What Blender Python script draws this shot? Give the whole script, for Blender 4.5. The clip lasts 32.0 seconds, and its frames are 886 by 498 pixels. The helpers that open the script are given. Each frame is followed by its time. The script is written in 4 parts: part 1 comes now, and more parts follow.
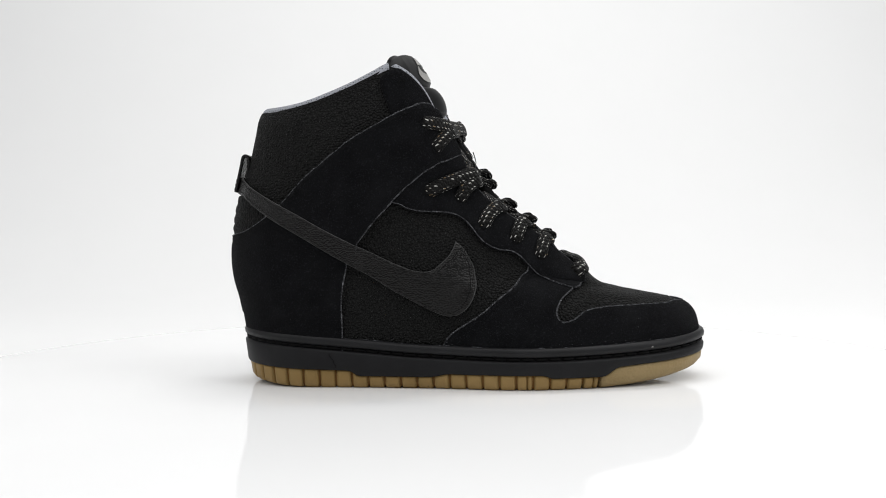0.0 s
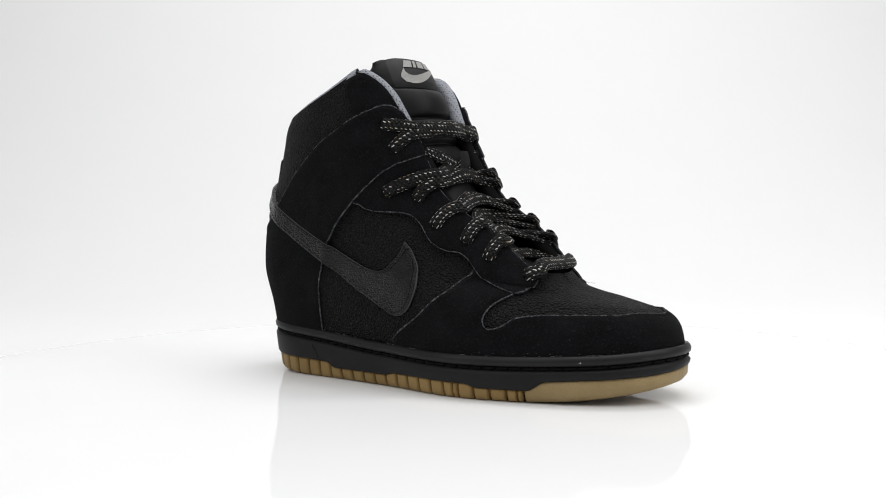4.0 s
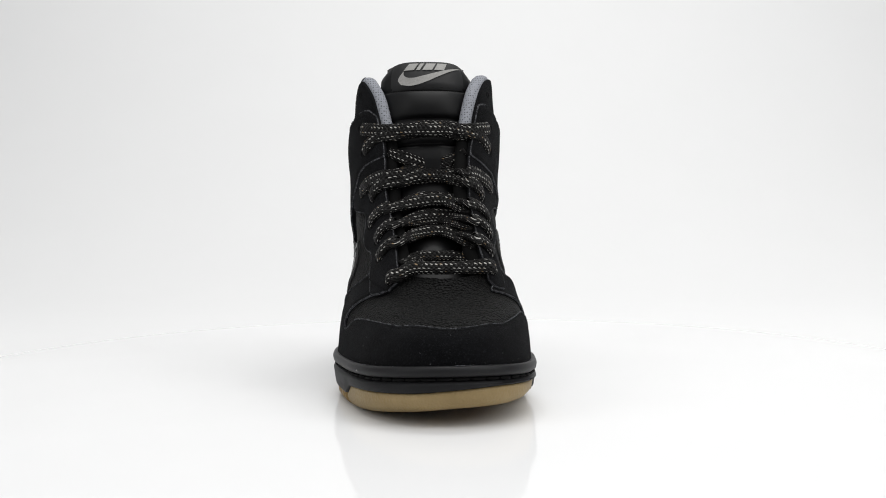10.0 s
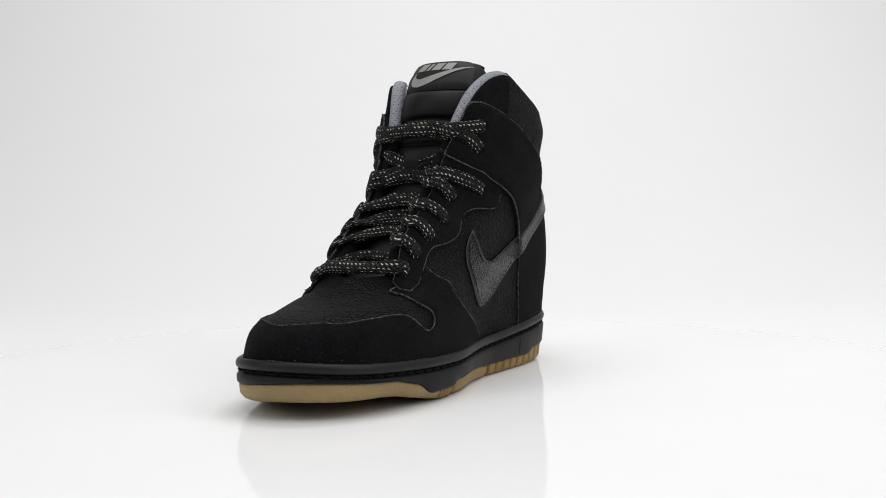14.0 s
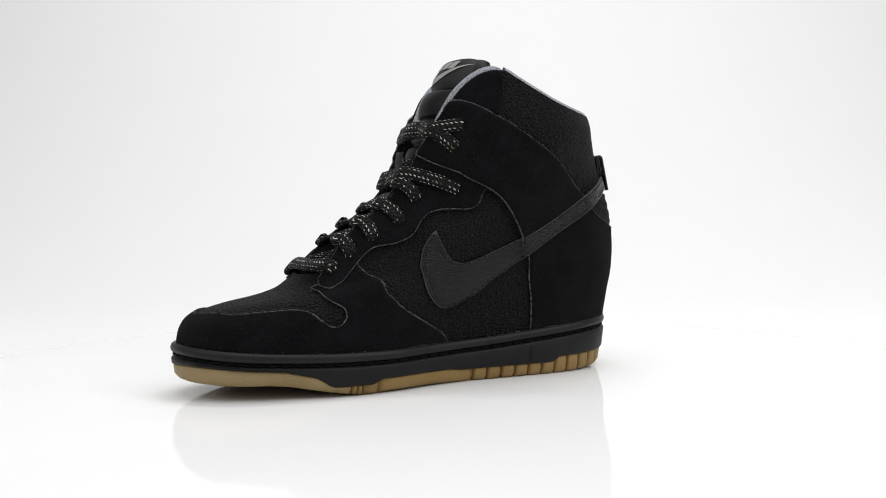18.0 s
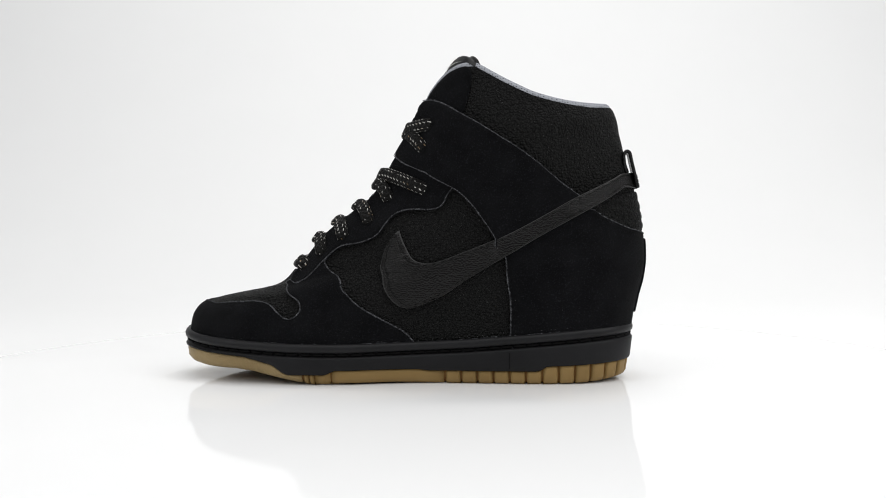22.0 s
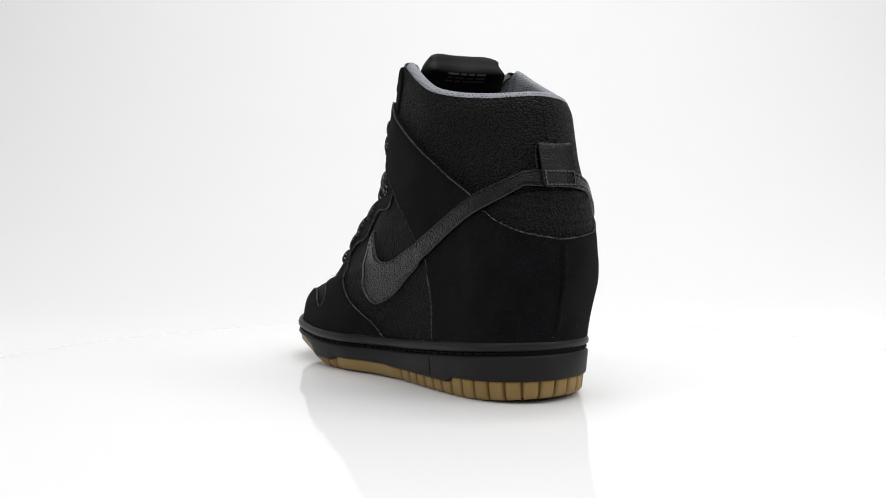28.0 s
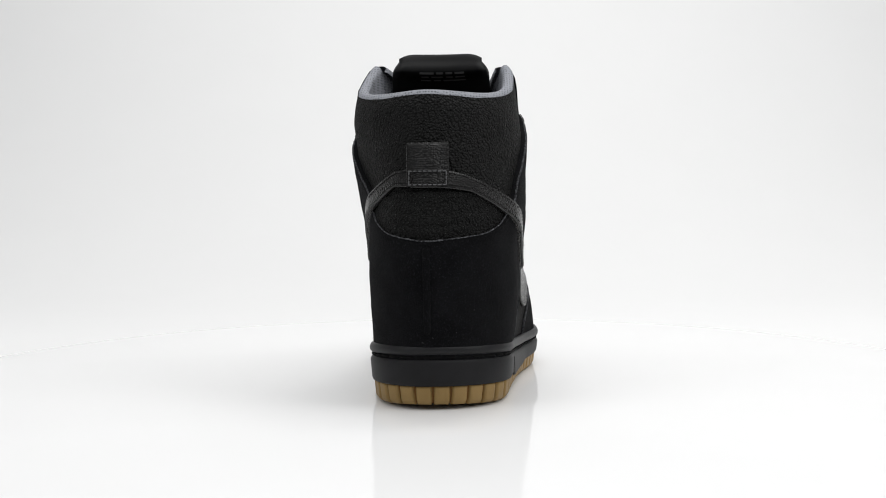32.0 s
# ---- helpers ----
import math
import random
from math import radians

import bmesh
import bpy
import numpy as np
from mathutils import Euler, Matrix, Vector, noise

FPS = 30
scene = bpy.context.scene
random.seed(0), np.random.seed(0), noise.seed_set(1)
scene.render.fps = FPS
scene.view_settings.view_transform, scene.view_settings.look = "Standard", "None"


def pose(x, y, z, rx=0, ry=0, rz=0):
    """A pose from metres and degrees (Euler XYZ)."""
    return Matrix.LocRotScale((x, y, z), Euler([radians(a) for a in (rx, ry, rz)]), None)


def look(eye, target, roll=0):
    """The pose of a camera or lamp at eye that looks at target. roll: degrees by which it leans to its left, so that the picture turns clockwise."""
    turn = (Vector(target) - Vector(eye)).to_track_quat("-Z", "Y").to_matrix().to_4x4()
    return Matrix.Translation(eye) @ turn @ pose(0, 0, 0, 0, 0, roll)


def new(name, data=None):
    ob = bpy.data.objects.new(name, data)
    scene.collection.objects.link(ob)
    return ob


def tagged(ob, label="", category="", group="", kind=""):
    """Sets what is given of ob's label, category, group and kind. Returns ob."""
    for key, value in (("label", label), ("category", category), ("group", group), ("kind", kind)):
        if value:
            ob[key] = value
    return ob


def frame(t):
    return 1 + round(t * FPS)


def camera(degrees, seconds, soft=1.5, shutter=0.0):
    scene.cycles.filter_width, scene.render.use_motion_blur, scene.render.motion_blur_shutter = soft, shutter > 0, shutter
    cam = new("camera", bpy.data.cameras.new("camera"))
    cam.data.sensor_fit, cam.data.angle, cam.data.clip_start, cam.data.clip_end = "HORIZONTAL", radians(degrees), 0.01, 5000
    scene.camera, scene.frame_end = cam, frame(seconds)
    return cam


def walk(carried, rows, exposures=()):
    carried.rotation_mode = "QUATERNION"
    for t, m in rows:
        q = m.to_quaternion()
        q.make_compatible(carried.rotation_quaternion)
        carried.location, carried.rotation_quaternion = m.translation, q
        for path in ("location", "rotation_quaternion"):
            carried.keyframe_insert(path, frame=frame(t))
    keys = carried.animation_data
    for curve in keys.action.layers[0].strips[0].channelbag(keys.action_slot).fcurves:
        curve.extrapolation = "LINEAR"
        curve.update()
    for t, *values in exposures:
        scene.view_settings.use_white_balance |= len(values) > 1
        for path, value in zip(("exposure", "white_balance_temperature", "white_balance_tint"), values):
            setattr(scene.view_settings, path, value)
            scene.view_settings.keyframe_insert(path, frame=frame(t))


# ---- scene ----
from mathutils.geometry import delaunay_2d_cdt

# ---- camera: stands still before the turntable ----
cam = camera(46.10, 32.0, soft=1.0)
EYE = (0, -0.62, 0.1005)
AIM = look(EYE, (0.003362, 0, 0.07542), -0.58)
walk(cam, [(0.0, AIM), (32.0, AIM)], exposures=[(0.0, -0.02), (6.0, -0.02), (8.0, -0.06), (10.0, -0.09), (12.2, -0.10), (13.0, -0.14), (14.2, -0.15), (17.0, -0.06), (18.5, -0.02), (28.0, -0.02), (30.0, -0.07), (32.0, -0.09)])

# ---- light: a white studio with one large softbox overhead and two at the sides ----
scene.view_settings.exposure = 0.0
world = bpy.data.worlds.new("studio_air")
scene.world = world
world.use_nodes = True
world.node_tree.nodes["Background"].inputs[0].default_value = (0.97, 0.985, 1.0, 1)
world.node_tree.nodes["Background"].inputs[1].default_value = 0.325


def softbox(name, eye, target, wide, high, watts):
    data = bpy.data.lights.new(name, "AREA")
    data.shape, data.size, data.size_y, data.energy = "RECTANGLE", wide, high, watts
    data.color = (1.0, 0.998, 0.99)
    ob = new(name, data)
    ob.matrix_world = look(eye, target)
    return tagged(ob, "large white photographic softbox above the turntable", "softbox", kind="structure")


softbox("softbox_top", (0.20, -0.24, 1.15), (0.04, 0.0, 0), 1.5, 1.2, 10.2)
softbox("softbox_left", (-1.1, -0.6, 0.85), (0, 0, 0.05), 0.6, 0.8, 3.6)
softbox("softbox_right", (1.1, -0.6, 0.85), (0, 0, 0.05), 0.6, 0.8, 5.0)
softbox("softbox_back", (0.15, 0.55, 2.1), (0.15, 1.6, 1.0), 1.3, 0.5, 21.5)


# ---- materials ----
def node_material(name):
    m = bpy.data.materials.new(name)
    m.use_nodes = True
    nodes, links = m.node_tree.nodes, m.node_tree.links
    return m, nodes, links, nodes["Principled BSDF"]


def add(nodes, kind, **values):
    n = nodes.new(kind)
    for key, value in values.items():
        n.inputs[key].default_value = value
    return n


def mixed(nodes, links, fac, a, b):
    n = nodes.new("ShaderNodeMix")
    n.data_type = "RGBA"
    n.inputs[6].default_value, n.inputs[7].default_value = (*a, 1), (*b, 1)
    links.new(fac, n.inputs[0])
    return n.outputs[2]


def ramped(nodes, links, value, low, high):
    n = nodes.new("ShaderNodeMapRange")
    n.inputs["From Min"].default_value, n.inputs["From Max"].default_value = low, high
    links.new(value, n.inputs["Value"])
    return n.outputs["Result"]


def bumped(nodes, links, bsdf, height, strength, distance, under=None):
    b = add(nodes, "ShaderNodeBump", Strength=strength, Distance=distance)
    links.new(height, b.inputs["Height"])
    if under:
        links.new(under.outputs[0], b.inputs["Normal"])
    links.new(b.outputs[0], bsdf.inputs["Normal"])
    return b


def place_of(nodes):
    return nodes.new("ShaderNodeTexCoord").outputs["Object"]


def suede(name, dark, light, sheen, patch=70.0):
    m, nodes, links, bsdf = node_material(name)
    at = place_of(nodes)
    fine = add(nodes, "ShaderNodeTexNoise", Scale=1900.0, Detail=4.0)
    broad = add(nodes, "ShaderNodeTexNoise", Scale=patch, Detail=4.0)
    for n in (fine, broad):
        links.new(at, n.inputs["Vector"])
    speck = add(nodes, "ShaderNodeTexNoise", Scale=1150.0, Detail=3.0)
    links.new(at, speck.inputs["Vector"])
    nap = nodes.new("ShaderNodeMix")
    nap.data_type = "RGBA"
    nap.inputs[7].default_value = (*[c * 2.4 for c in light], 1)
    links.new(ramped(nodes, links, speck.outputs[0], 0.55, 0.75), nap.inputs[0])
    links.new(mixed(nodes, links, ramped(nodes, links, broad.outputs[0], 0.35, 0.7), dark, light), nap.inputs[6])
    links.new(nap.outputs[2], bsdf.inputs["Base Color"])
    bsdf.inputs["Roughness"].default_value = 0.95
    bsdf.inputs["Specular IOR Level"].default_value = 0.04
    bsdf.inputs["Sheen Weight"].default_value = sheen
    bsdf.inputs["Sheen Roughness"].default_value = 0.45
    bumped(nodes, links, bsdf, fine.outputs[0], 1.0, 0.0007)
    return m


def textile(name):
    m, nodes, links, bsdf = node_material(name)
    at = place_of(nodes)
    cells = add(nodes, "ShaderNodeTexVoronoi", Scale=720.0, Randomness=0.8)
    warp = add(nodes, "ShaderNodeTexNoise", Scale=180.0, Detail=2.0)
    thread = add(nodes, "ShaderNodeTexNoise", Scale=3000.0, Detail=1.0)
    for n in (warp, thread):
        links.new(at, n.inputs["Vector"])
    bend = nodes.new("ShaderNodeMix")
    bend.data_type = "VECTOR"
    bend.inputs[0].default_value = 0.0025
    links.new(at, bend.inputs[4])
    links.new(warp.outputs[1], bend.inputs[5])
    links.new(bend.outputs[1], cells.inputs["Vector"])
    links.new(mixed(nodes, links, ramped(nodes, links, cells.outputs[0], 0.1, 0.8), (0.0100, 0.0103, 0.0100), (0.0014, 0.0014, 0.0014)), bsdf.inputs["Base Color"])
    bsdf.inputs["Roughness"].default_value = 0.72
    bsdf.inputs["Specular IOR Level"].default_value = 0.16
    first = bumped(nodes, links, bsdf, thread.outputs[0], 0.25, 0.0003)
    turned = nodes.new("ShaderNodeMath")
    turned.operation = "SUBTRACT"
    turned.inputs[0].default_value = 1.0
    links.new(cells.outputs[0], turned.inputs[1])
    bumped(nodes, links, bsdf, turned.outputs[0], 1.0, 0.0030, first)
    return m


def leather(name, colour, rough):
    m, nodes, links, bsdf = node_material(name)
    at = place_of(nodes)
    cells = add(nodes, "ShaderNodeTexVoronoi", Scale=900.0, Randomness=0.75)
    wear = add(nodes, "ShaderNodeTexNoise", Scale=60.0, Detail=5.0)
    for n in (cells, wear):
        links.new(at, n.inputs["Vector"])
    links.new(mixed(nodes, links, wear.outputs[0], [c * 0.7 for c in colour], [c * 1.3 for c in colour]), bsdf.inputs["Base Color"])
    gloss = nodes.new("ShaderNodeMapRange")
    for key, value in (("From Min", 0.3), ("From Max", 0.7), ("To Min", rough - 0.06), ("To Max", rough + 0.08)):
        gloss.inputs[key].default_value = value
    links.new(wear.outputs[0], gloss.inputs["Value"])
    links.new(gloss.outputs["Result"], bsdf.inputs["Roughness"])
    bsdf.inputs["Specular IOR Level"].default_value = 0.23
    turned = nodes.new("ShaderNodeMath")
    turned.operation = "SUBTRACT"
    turned.inputs[0].default_value = 1.0
    links.new(cells.outputs[0], turned.inputs[1])
    bumped(nodes, links, bsdf, turned.outputs[0], 0.8, 0.0006)
    return m


def rubber(name, dark, light, rough, grain=0.25):
    m, nodes, links, bsdf = node_material(name)
    bsdf.inputs["Specular IOR Level"].default_value = 0.22
    at = place_of(nodes)
    broad = add(nodes, "ShaderNodeTexNoise", Scale=45.0, Detail=5.0)
    fine = add(nodes, "ShaderNodeTexNoise", Scale=1500.0, Detail=2.0)
    for n in (broad, fine):
        links.new(at, n.inputs["Vector"])
    links.new(mixed(nodes, links, ramped(nodes, links, broad.outputs[0], 0.3, 0.7), dark, light), bsdf.inputs["Base Color"])
    bsdf.inputs["Roughness"].default_value = rough
    bumped(nodes, links, bsdf, fine.outputs[0], grain, 0.0003)
    return m


def pebbled_gum(name):
    m = rubber(name, (0.255, 0.182, 0.082), (0.32, 0.235, 0.115), 0.5)
    nodes, links = m.node_tree.nodes, m.node_tree.links
    bsdf = nodes["Principled BSDF"]
    cells = add(nodes, "ShaderNodeTexVoronoi", Scale=620.0, Randomness=0.8)
    links.new(place_of(nodes), cells.inputs["Vector"])
    bumped(nodes, links, bsdf, cells.outputs[0], 0.45, 0.0007)
    return m


def spacer_mesh(name):
    m, nodes, links, bsdf = node_material(name)
    at = place_of(nodes)
    cells = add(nodes, "ShaderNodeTexVoronoi", Scale=680.0, Randomness=0.25)
    links.new(at, cells.inputs["Vector"])
    links.new(mixed(nodes, links, ramped(nodes, links, cells.outputs[0], 0.18, 0.42), (0.045, 0.048, 0.057), (0.265, 0.275, 0.305)), bsdf.inputs["Base Color"])
    bsdf.inputs["Roughness"].default_value = 0.85
    bumped(nodes, links, bsdf, cells.outputs[0], 0.6, 0.0006)
    return m


def braid(name):
    """Flat woven cord: two families of strands crossing on the slant, some with a pale core."""
    m, nodes, links, bsdf = node_material(name)

    def calc(kind, a, b=None):
        n = nodes.new("ShaderNodeMath")
        n.operation = kind
        for k, value in enumerate((a, b)):
            if value is None:
                continue
            if isinstance(value, (int, float)):
                n.inputs[k].default_value = value
            else:
                links.new(value, n.inputs[k])
        return n.outputs[0]
    split = nodes.new("ShaderNodeSeparateXYZ")
    links.new(nodes.new("ShaderNodeUVMap").outputs[0], split.inputs[0])
    u, w = calc("MULTIPLY", split.outputs[0], 390.0), calc("MULTIPLY", split.outputs[1], 520.0)
    p, q = calc("ADD", u, w), calc("SUBTRACT", u, w)
    fp, fq = calc("FRACT", p), calc("FRACT", q)
    # pale dashes in staggered rows along the cord
    across = calc("MULTIPLY", split.outputs[1], 520.0)
    line = calc("FLOOR", across)
    run = calc("ADD", calc("MULTIPLY", split.outputs[0], 390.0), calc("MULTIPLY", line, 0.5))
    fu, fw = calc("SUBTRACT", calc("FRACT", run), 0.5), calc("SUBTRACT", calc("FRACT", across), 0.5)
    fw = calc("ADD", fw, calc("MULTIPLY", fu, 0.32))
    fleck = calc("MULTIPLY", calc("LESS_THAN", calc("ABSOLUTE", fw), 0.105), calc("LESS_THAN", calc("ABSOLUTE", fu), 0.28))
    broken = add(nodes, "ShaderNodeTexNoise", Scale=260.0, Detail=1.0)
    tint = add(nodes, "ShaderNodeTexNoise", Scale=210.0, Detail=1.0)
    for n in (broken, tint):
        links.new(place_of(nodes), n.inputs["Vector"])
    fleck = calc("MULTIPLY", fleck, ramped(nodes, links, broken.outputs[0], 0.44, 0.52))
    hue = mixed(nodes, links, ramped(nodes, links, tint.outputs[0], 0.58, 0.66), (0.56, 0.55, 0.52), (0.30, 0.21, 0.12))
    blend = nodes.new("ShaderNodeMix")
    blend.data_type = "RGBA"
    blend.inputs[6].default_value = (0.0055, 0.0052, 0.005, 1)
    links.new(fleck, blend.inputs[0])
    links.new(hue, blend.inputs[7])
    links.new(blend.outputs[2], bsdf.inputs["Base Color"])
    bsdf.inputs["Roughness"].default_value = 0.6
    bsdf.inputs["Specular IOR Level"].default_value = 0.16
    hump = calc("MULTIPLY", calc("SINE", calc("MULTIPLY", fp, math.pi)), calc("SINE", calc("MULTIPLY", fq, math.pi)))
    bumped(nodes, links, bsdf, hump, 1.0, 0.0013)
    return m


def plain(name, colour, rough, spread=0.12, scale=90.0, shine=0.3):
    m, nodes, links, bsdf = node_material(name)
    n = add(nodes, "ShaderNodeTexNoise", Scale=scale, Detail=4.0)
    links.new(place_of(nodes), n.inputs["Vector"])
    links.new(mixed(nodes, links, n.outputs[0], [c * (1 - spread) for c in colour], [min(1, c * (1 + spread)) for c in colour]), bsdf.inputs["Base Color"])
    bsdf.inputs["Roughness"].default_value = rough
    bsdf.inputs["Specular IOR Level"].default_value = shine
    return m


SUEDE = suede("black_suede", (0.0040, 0.0041, 0.0047), (0.0066, 0.0068, 0.0077), 0.02)
RAW_EDGE = suede("grey_cut_suede_edge", (0.014, 0.014, 0.016), (0.095, 0.097, 0.104), 0.05, 500.0)
TEXTILE = textile("black_textured_textile")
LEATHER = leather("black_pebbled_leather", (0.0024, 0.0021, 0.0020), 0.21)
LOOP_LEATHER = leather("black_smooth_leather", (0.0030, 0.0028, 0.0028), 0.22)
LEATHER_EDGE = plain("black_leather_edge", (0.03, 0.03, 0.03), 0.6)
RUBBER = rubber("dark_grey_rubber", (0.0050, 0.0050, 0.0058), (0.0080, 0.0080, 0.0092), 0.55)
LIP = rubber("charcoal_rubber_lip", (0.0064, 0.0064, 0.0072), (0.0110, 0.0110, 0.0124), 0.48)
GUM = rubber("gum_rubber", (0.235, 0.150, 0.052), (0.295, 0.192, 0.072), 0.5)
GUM_TOE = pebbled_gum("pebbled_gum_rubber")
# the same gum with the shade of grooves and underside put into its colour
GUM_SHADED = rubber("shaded_gum_rubber", (0.16, 0.075, 0.018), (0.2, 0.1, 0.025), 0.6)
LINING = spacer_mesh("pale_grey_spacer_mesh")
BLACK_LINING = plain("black_tricot_lining", (0.004, 0.004, 0.004), 0.85, shine=0.08)
TONGUE = plain("black_nylon_tongue", (0.0046, 0.0046, 0.0050), 0.48, 0.2, 60.0, 0.15)
SATIN = plain("black_satin_label", (0.0065, 0.0065, 0.0072), 0.55)
PRINT = plain("silver_grey_print", (0.27, 0.265, 0.255), 0.5, 0.25, 900.0)
FAINT = plain("dim_grey_print", (0.075, 0.075, 0.075), 0.7)
THREAD = plain("black_thread", (0.004, 0.004, 0.0042), 0.8, shine=0.08)
GREY_THREAD = plain("grey_thread", (0.09, 0.09, 0.094), 0.7)
LACE = braid("flecked_black_braid")
DISC_WHITE, dn, dl, db = node_material("white_gloss_acrylic")
speck = add(dn, "ShaderNodeTexNoise", Scale=14.0, Detail=5.0)
dl.new(place_of(dn), speck.inputs["Vector"])
dl.new(mixed(dn, dl, speck.outputs[0], (0.825, 0.825, 0.827), (0.845, 0.845, 0.847)), db.inputs["Base Color"])
db.inputs["Roughness"].default_value = 0.06
db.inputs["IOR"].default_value = 1.45
db.inputs["Specular IOR Level"].default_value = 0.055
PAPER = plain("white_paper_sweep", (0.79, 0.79, 0.79), 0.9, 0.012, 6.0)


# ---- the shoe's form: slices from the sole edge up to the collar ----
# each row: front x, front z, back x, back z, cap length back and front, lateral and medial half widths from heel to front
YC = -0.006
ROWS_A = [
    (.1525, .020, -.1105, .020, .142, .262), (.1495, .038, -.1143, .044, .15, .31), (.1366, .0456, -.1190, .064, .155, .335),
    (.1100, .0512, -.1194, .082, .17, .36), (.0920, .0580, -.1176, .098, .20, .42), (.0720, .0800, -.1140, .113, .26, .47),
    (.0460, .1030, -.1095, .126, .33, .49), (.0285, .1270, -.1065, .140, .40, .45), (.0155, .1510, -.1045, .1500, .45, .37),
    (.0030, .1880, -.1020, .1562, .48, .32)]
WIDE_L = [
    (31, 34.3, 41.2, 51.7, 45.2, 42.5), (33.6, 37.2, 41.3, 49.2, 42, 40), (35, 38.4, 40.8, 46, 37.5, 33.5), (34, 37.5, 40.3, 42.2, 36, 29), (33.5, 37.5, 40.5, 41, 38, 45),
    (32, 37.5, 41, 40, 35.5, 40), (32, 37.3, 41, 39.5, 35.5, 34), (32.1, 36.8, 41.2, 42.2, 39.5, 35), (31.8, 36.2, 40, 41.4, 39.4, 36), (30, 33, 37, 38.5, 38, 36)]
WIDE_M = [
    (32, 34, 35.7, 35.4, 34.8, 38.5, 45, 46.2, 44.2, 44.6, 46.4), (33, 36.3, 36.3, 44.5, 44, 44), (33.5, 36.3, 38, 42.8, 42.2, 41), (33.5, 36, 39, 40.5, 42, 41), (33, 36, 39.5, 40, 40.5, 54),
    (32, 36.4, 42, 40.8, 37, 44), (33, 39.5, 44, 40.4, 35, 32), (34.8, 42, 46, 43.4, 38.5, 33), (37, 44.5, 47, 44.6, 39, 35), (36, 42, 45, 43, 38.4, 35)]


def glide(values, s):
    """A smooth curve (Catmull-Rom) through evenly spaced values, at s from 0 to 1."""
    n = len(values) - 1
    k = min(int(max(s, 0.0) * n), n - 1)
    f = s * n - k
    a, b = values[k], values[k + 1]
    p = values[k - 1] if k > 0 else 2 * a - b
    q = values[k + 2] if k + 2 <= n else 2 * b - a
    return 0.5 * (2 * a + (b - p) * f + (2 * p - 5 * a + 4 * b - q) * f * f + (3 * a - p - 3 * b + q) * f ** 3)


COLS = [[r[k] for r in ROWS_A] for k in range(6)]


def slice_at(v):
    return [glide(c, v) for c in COLS]


def half_width(u, v, side):
    """Half width at u (0 heel to 1 front) and v (0 sole to 1 collar); side -1 is lateral, 1 medial."""
    table = WIDE_L if side < 0 else WIDE_M
    cb, cf = glide(COLS[4], v), glide(COLS[5], v)
    w = glide([glide(r, u) for r in table], v) / 1000
    e = 1.0
    if u < cb:
        e = max(0.0, 1 - (1 - max(u, 0) / cb) ** 2.2) ** (1 / 2.05)
    if u > 1 - cf:
        e *= max(0.0, 1 - (1 - (1 - min(u, 1)) / cf) ** 2.2) ** (1 / 2.05)
    return w * e


HEEL_SHIFT = 0.0062      # the middle of the heel lies further to the medial side than the middle of the forefoot


def heel_cap(u, v):
    cb = glide(COLS[4], v)
    return 1.0 if u >= cb else max(0.0, 1 - (1 - max(u, 0) / cb) ** 2.2) ** (1 / 2.05)


def skew(v):
    """The throat lies a little further forward on the medial side."""
    s = min(max((v - 0.42) / 0.2, 0.0), 1.0)
    return 0.004 * s * s * (3 - 2 * s)


def side_place(u, v, side=0):
    """x and z of the slice v at u; the collar's slice sags between its ends."""
    fx, fz, bx, bz = slice_at(v)[:4]
    fx += side * skew(v)
    sag = 0.0078 * max(0.0, (v - 0.75) / 0.25) ** 2
    sag_front = (.0012 if side < 0 else -.0036) * max(0.0, (v - .85) / .15) ** 2 * min(max((u - .4) / .35, 0.0), 1.0)
    return bx + (fx - bx) * u, bz + (fz - bz) * u - sag_front - sag * math.sin(math.pi * min(max(u, 0) / 0.8, 1) ** 0.85)


def skin(phi, v):
    """The upper's surface. phi: 0 at the heel, pi at the front over the lateral side, minus for the medial side."""
    phi = (phi + math.pi) % (2 * math.pi) - math.pi
    side = -1 if phi >= 0 else 1
    u = (1 - math.cos(phi)) / 2
    x, z = side_place(u, v, side)
    return Vector((x, YC + side * half_width(u, v, side) + HEEL_SHIFT * (1 - heel_cap(u, v)), z))


def skin_normal(phi, v):
    d = 2e-3
    a = skin(phi + d, v) - skin(phi - d, v)
    b = skin(phi, min(v + d, 1.0)) - skin(phi, max(v - d, 0.0))
    n = a.cross(b)
    if n.length < 1e-12:
        return Vector((0, 0, 1))
    n.normalize()
    return n


def locate(x, z, side=-1):
    """phi (without sign) and v of the place x, z in the view of that side."""
    lo, hi = 0.0, 1.0
    for _ in range(32):
        v = (lo + hi) / 2
        fx, bx = glide(COLS[0], v) + side * skew(v), glide(COLS[2], v)
        u = (x - bx) / (fx - bx)
        if (u > 1 and z > 0.03) or side_place(min(max(u, 0), 1), v, side)[1] >= z:
            hi = v
        else:
            lo = v
    fx, bx = glide(COLS[0], v) + side * skew(v), glide(COLS[2], v)
    u = min(max((x - bx) / (fx - bx), 0.0), 1.0)
    return math.acos(1 - 2 * u), v


# ---- building helpers ----
def part(name, bm, materials, parent, label=""):
    mesh = bpy.data.meshes.new(name)
    bmesh.ops.recalc_face_normals(bm, faces=bm.faces)
    bm.to_mesh(mesh)
    bm.free()
    for m in materials if isinstance(materials, (list, tuple)) else [materials]:
        mesh.materials.append(m)
    mesh.polygons.foreach_set("use_smooth", [True] * len(mesh.polygons))
    ob = new(name, mesh)
    ob.parent = parent
    if label:
        ob["label"] = label
    return ob


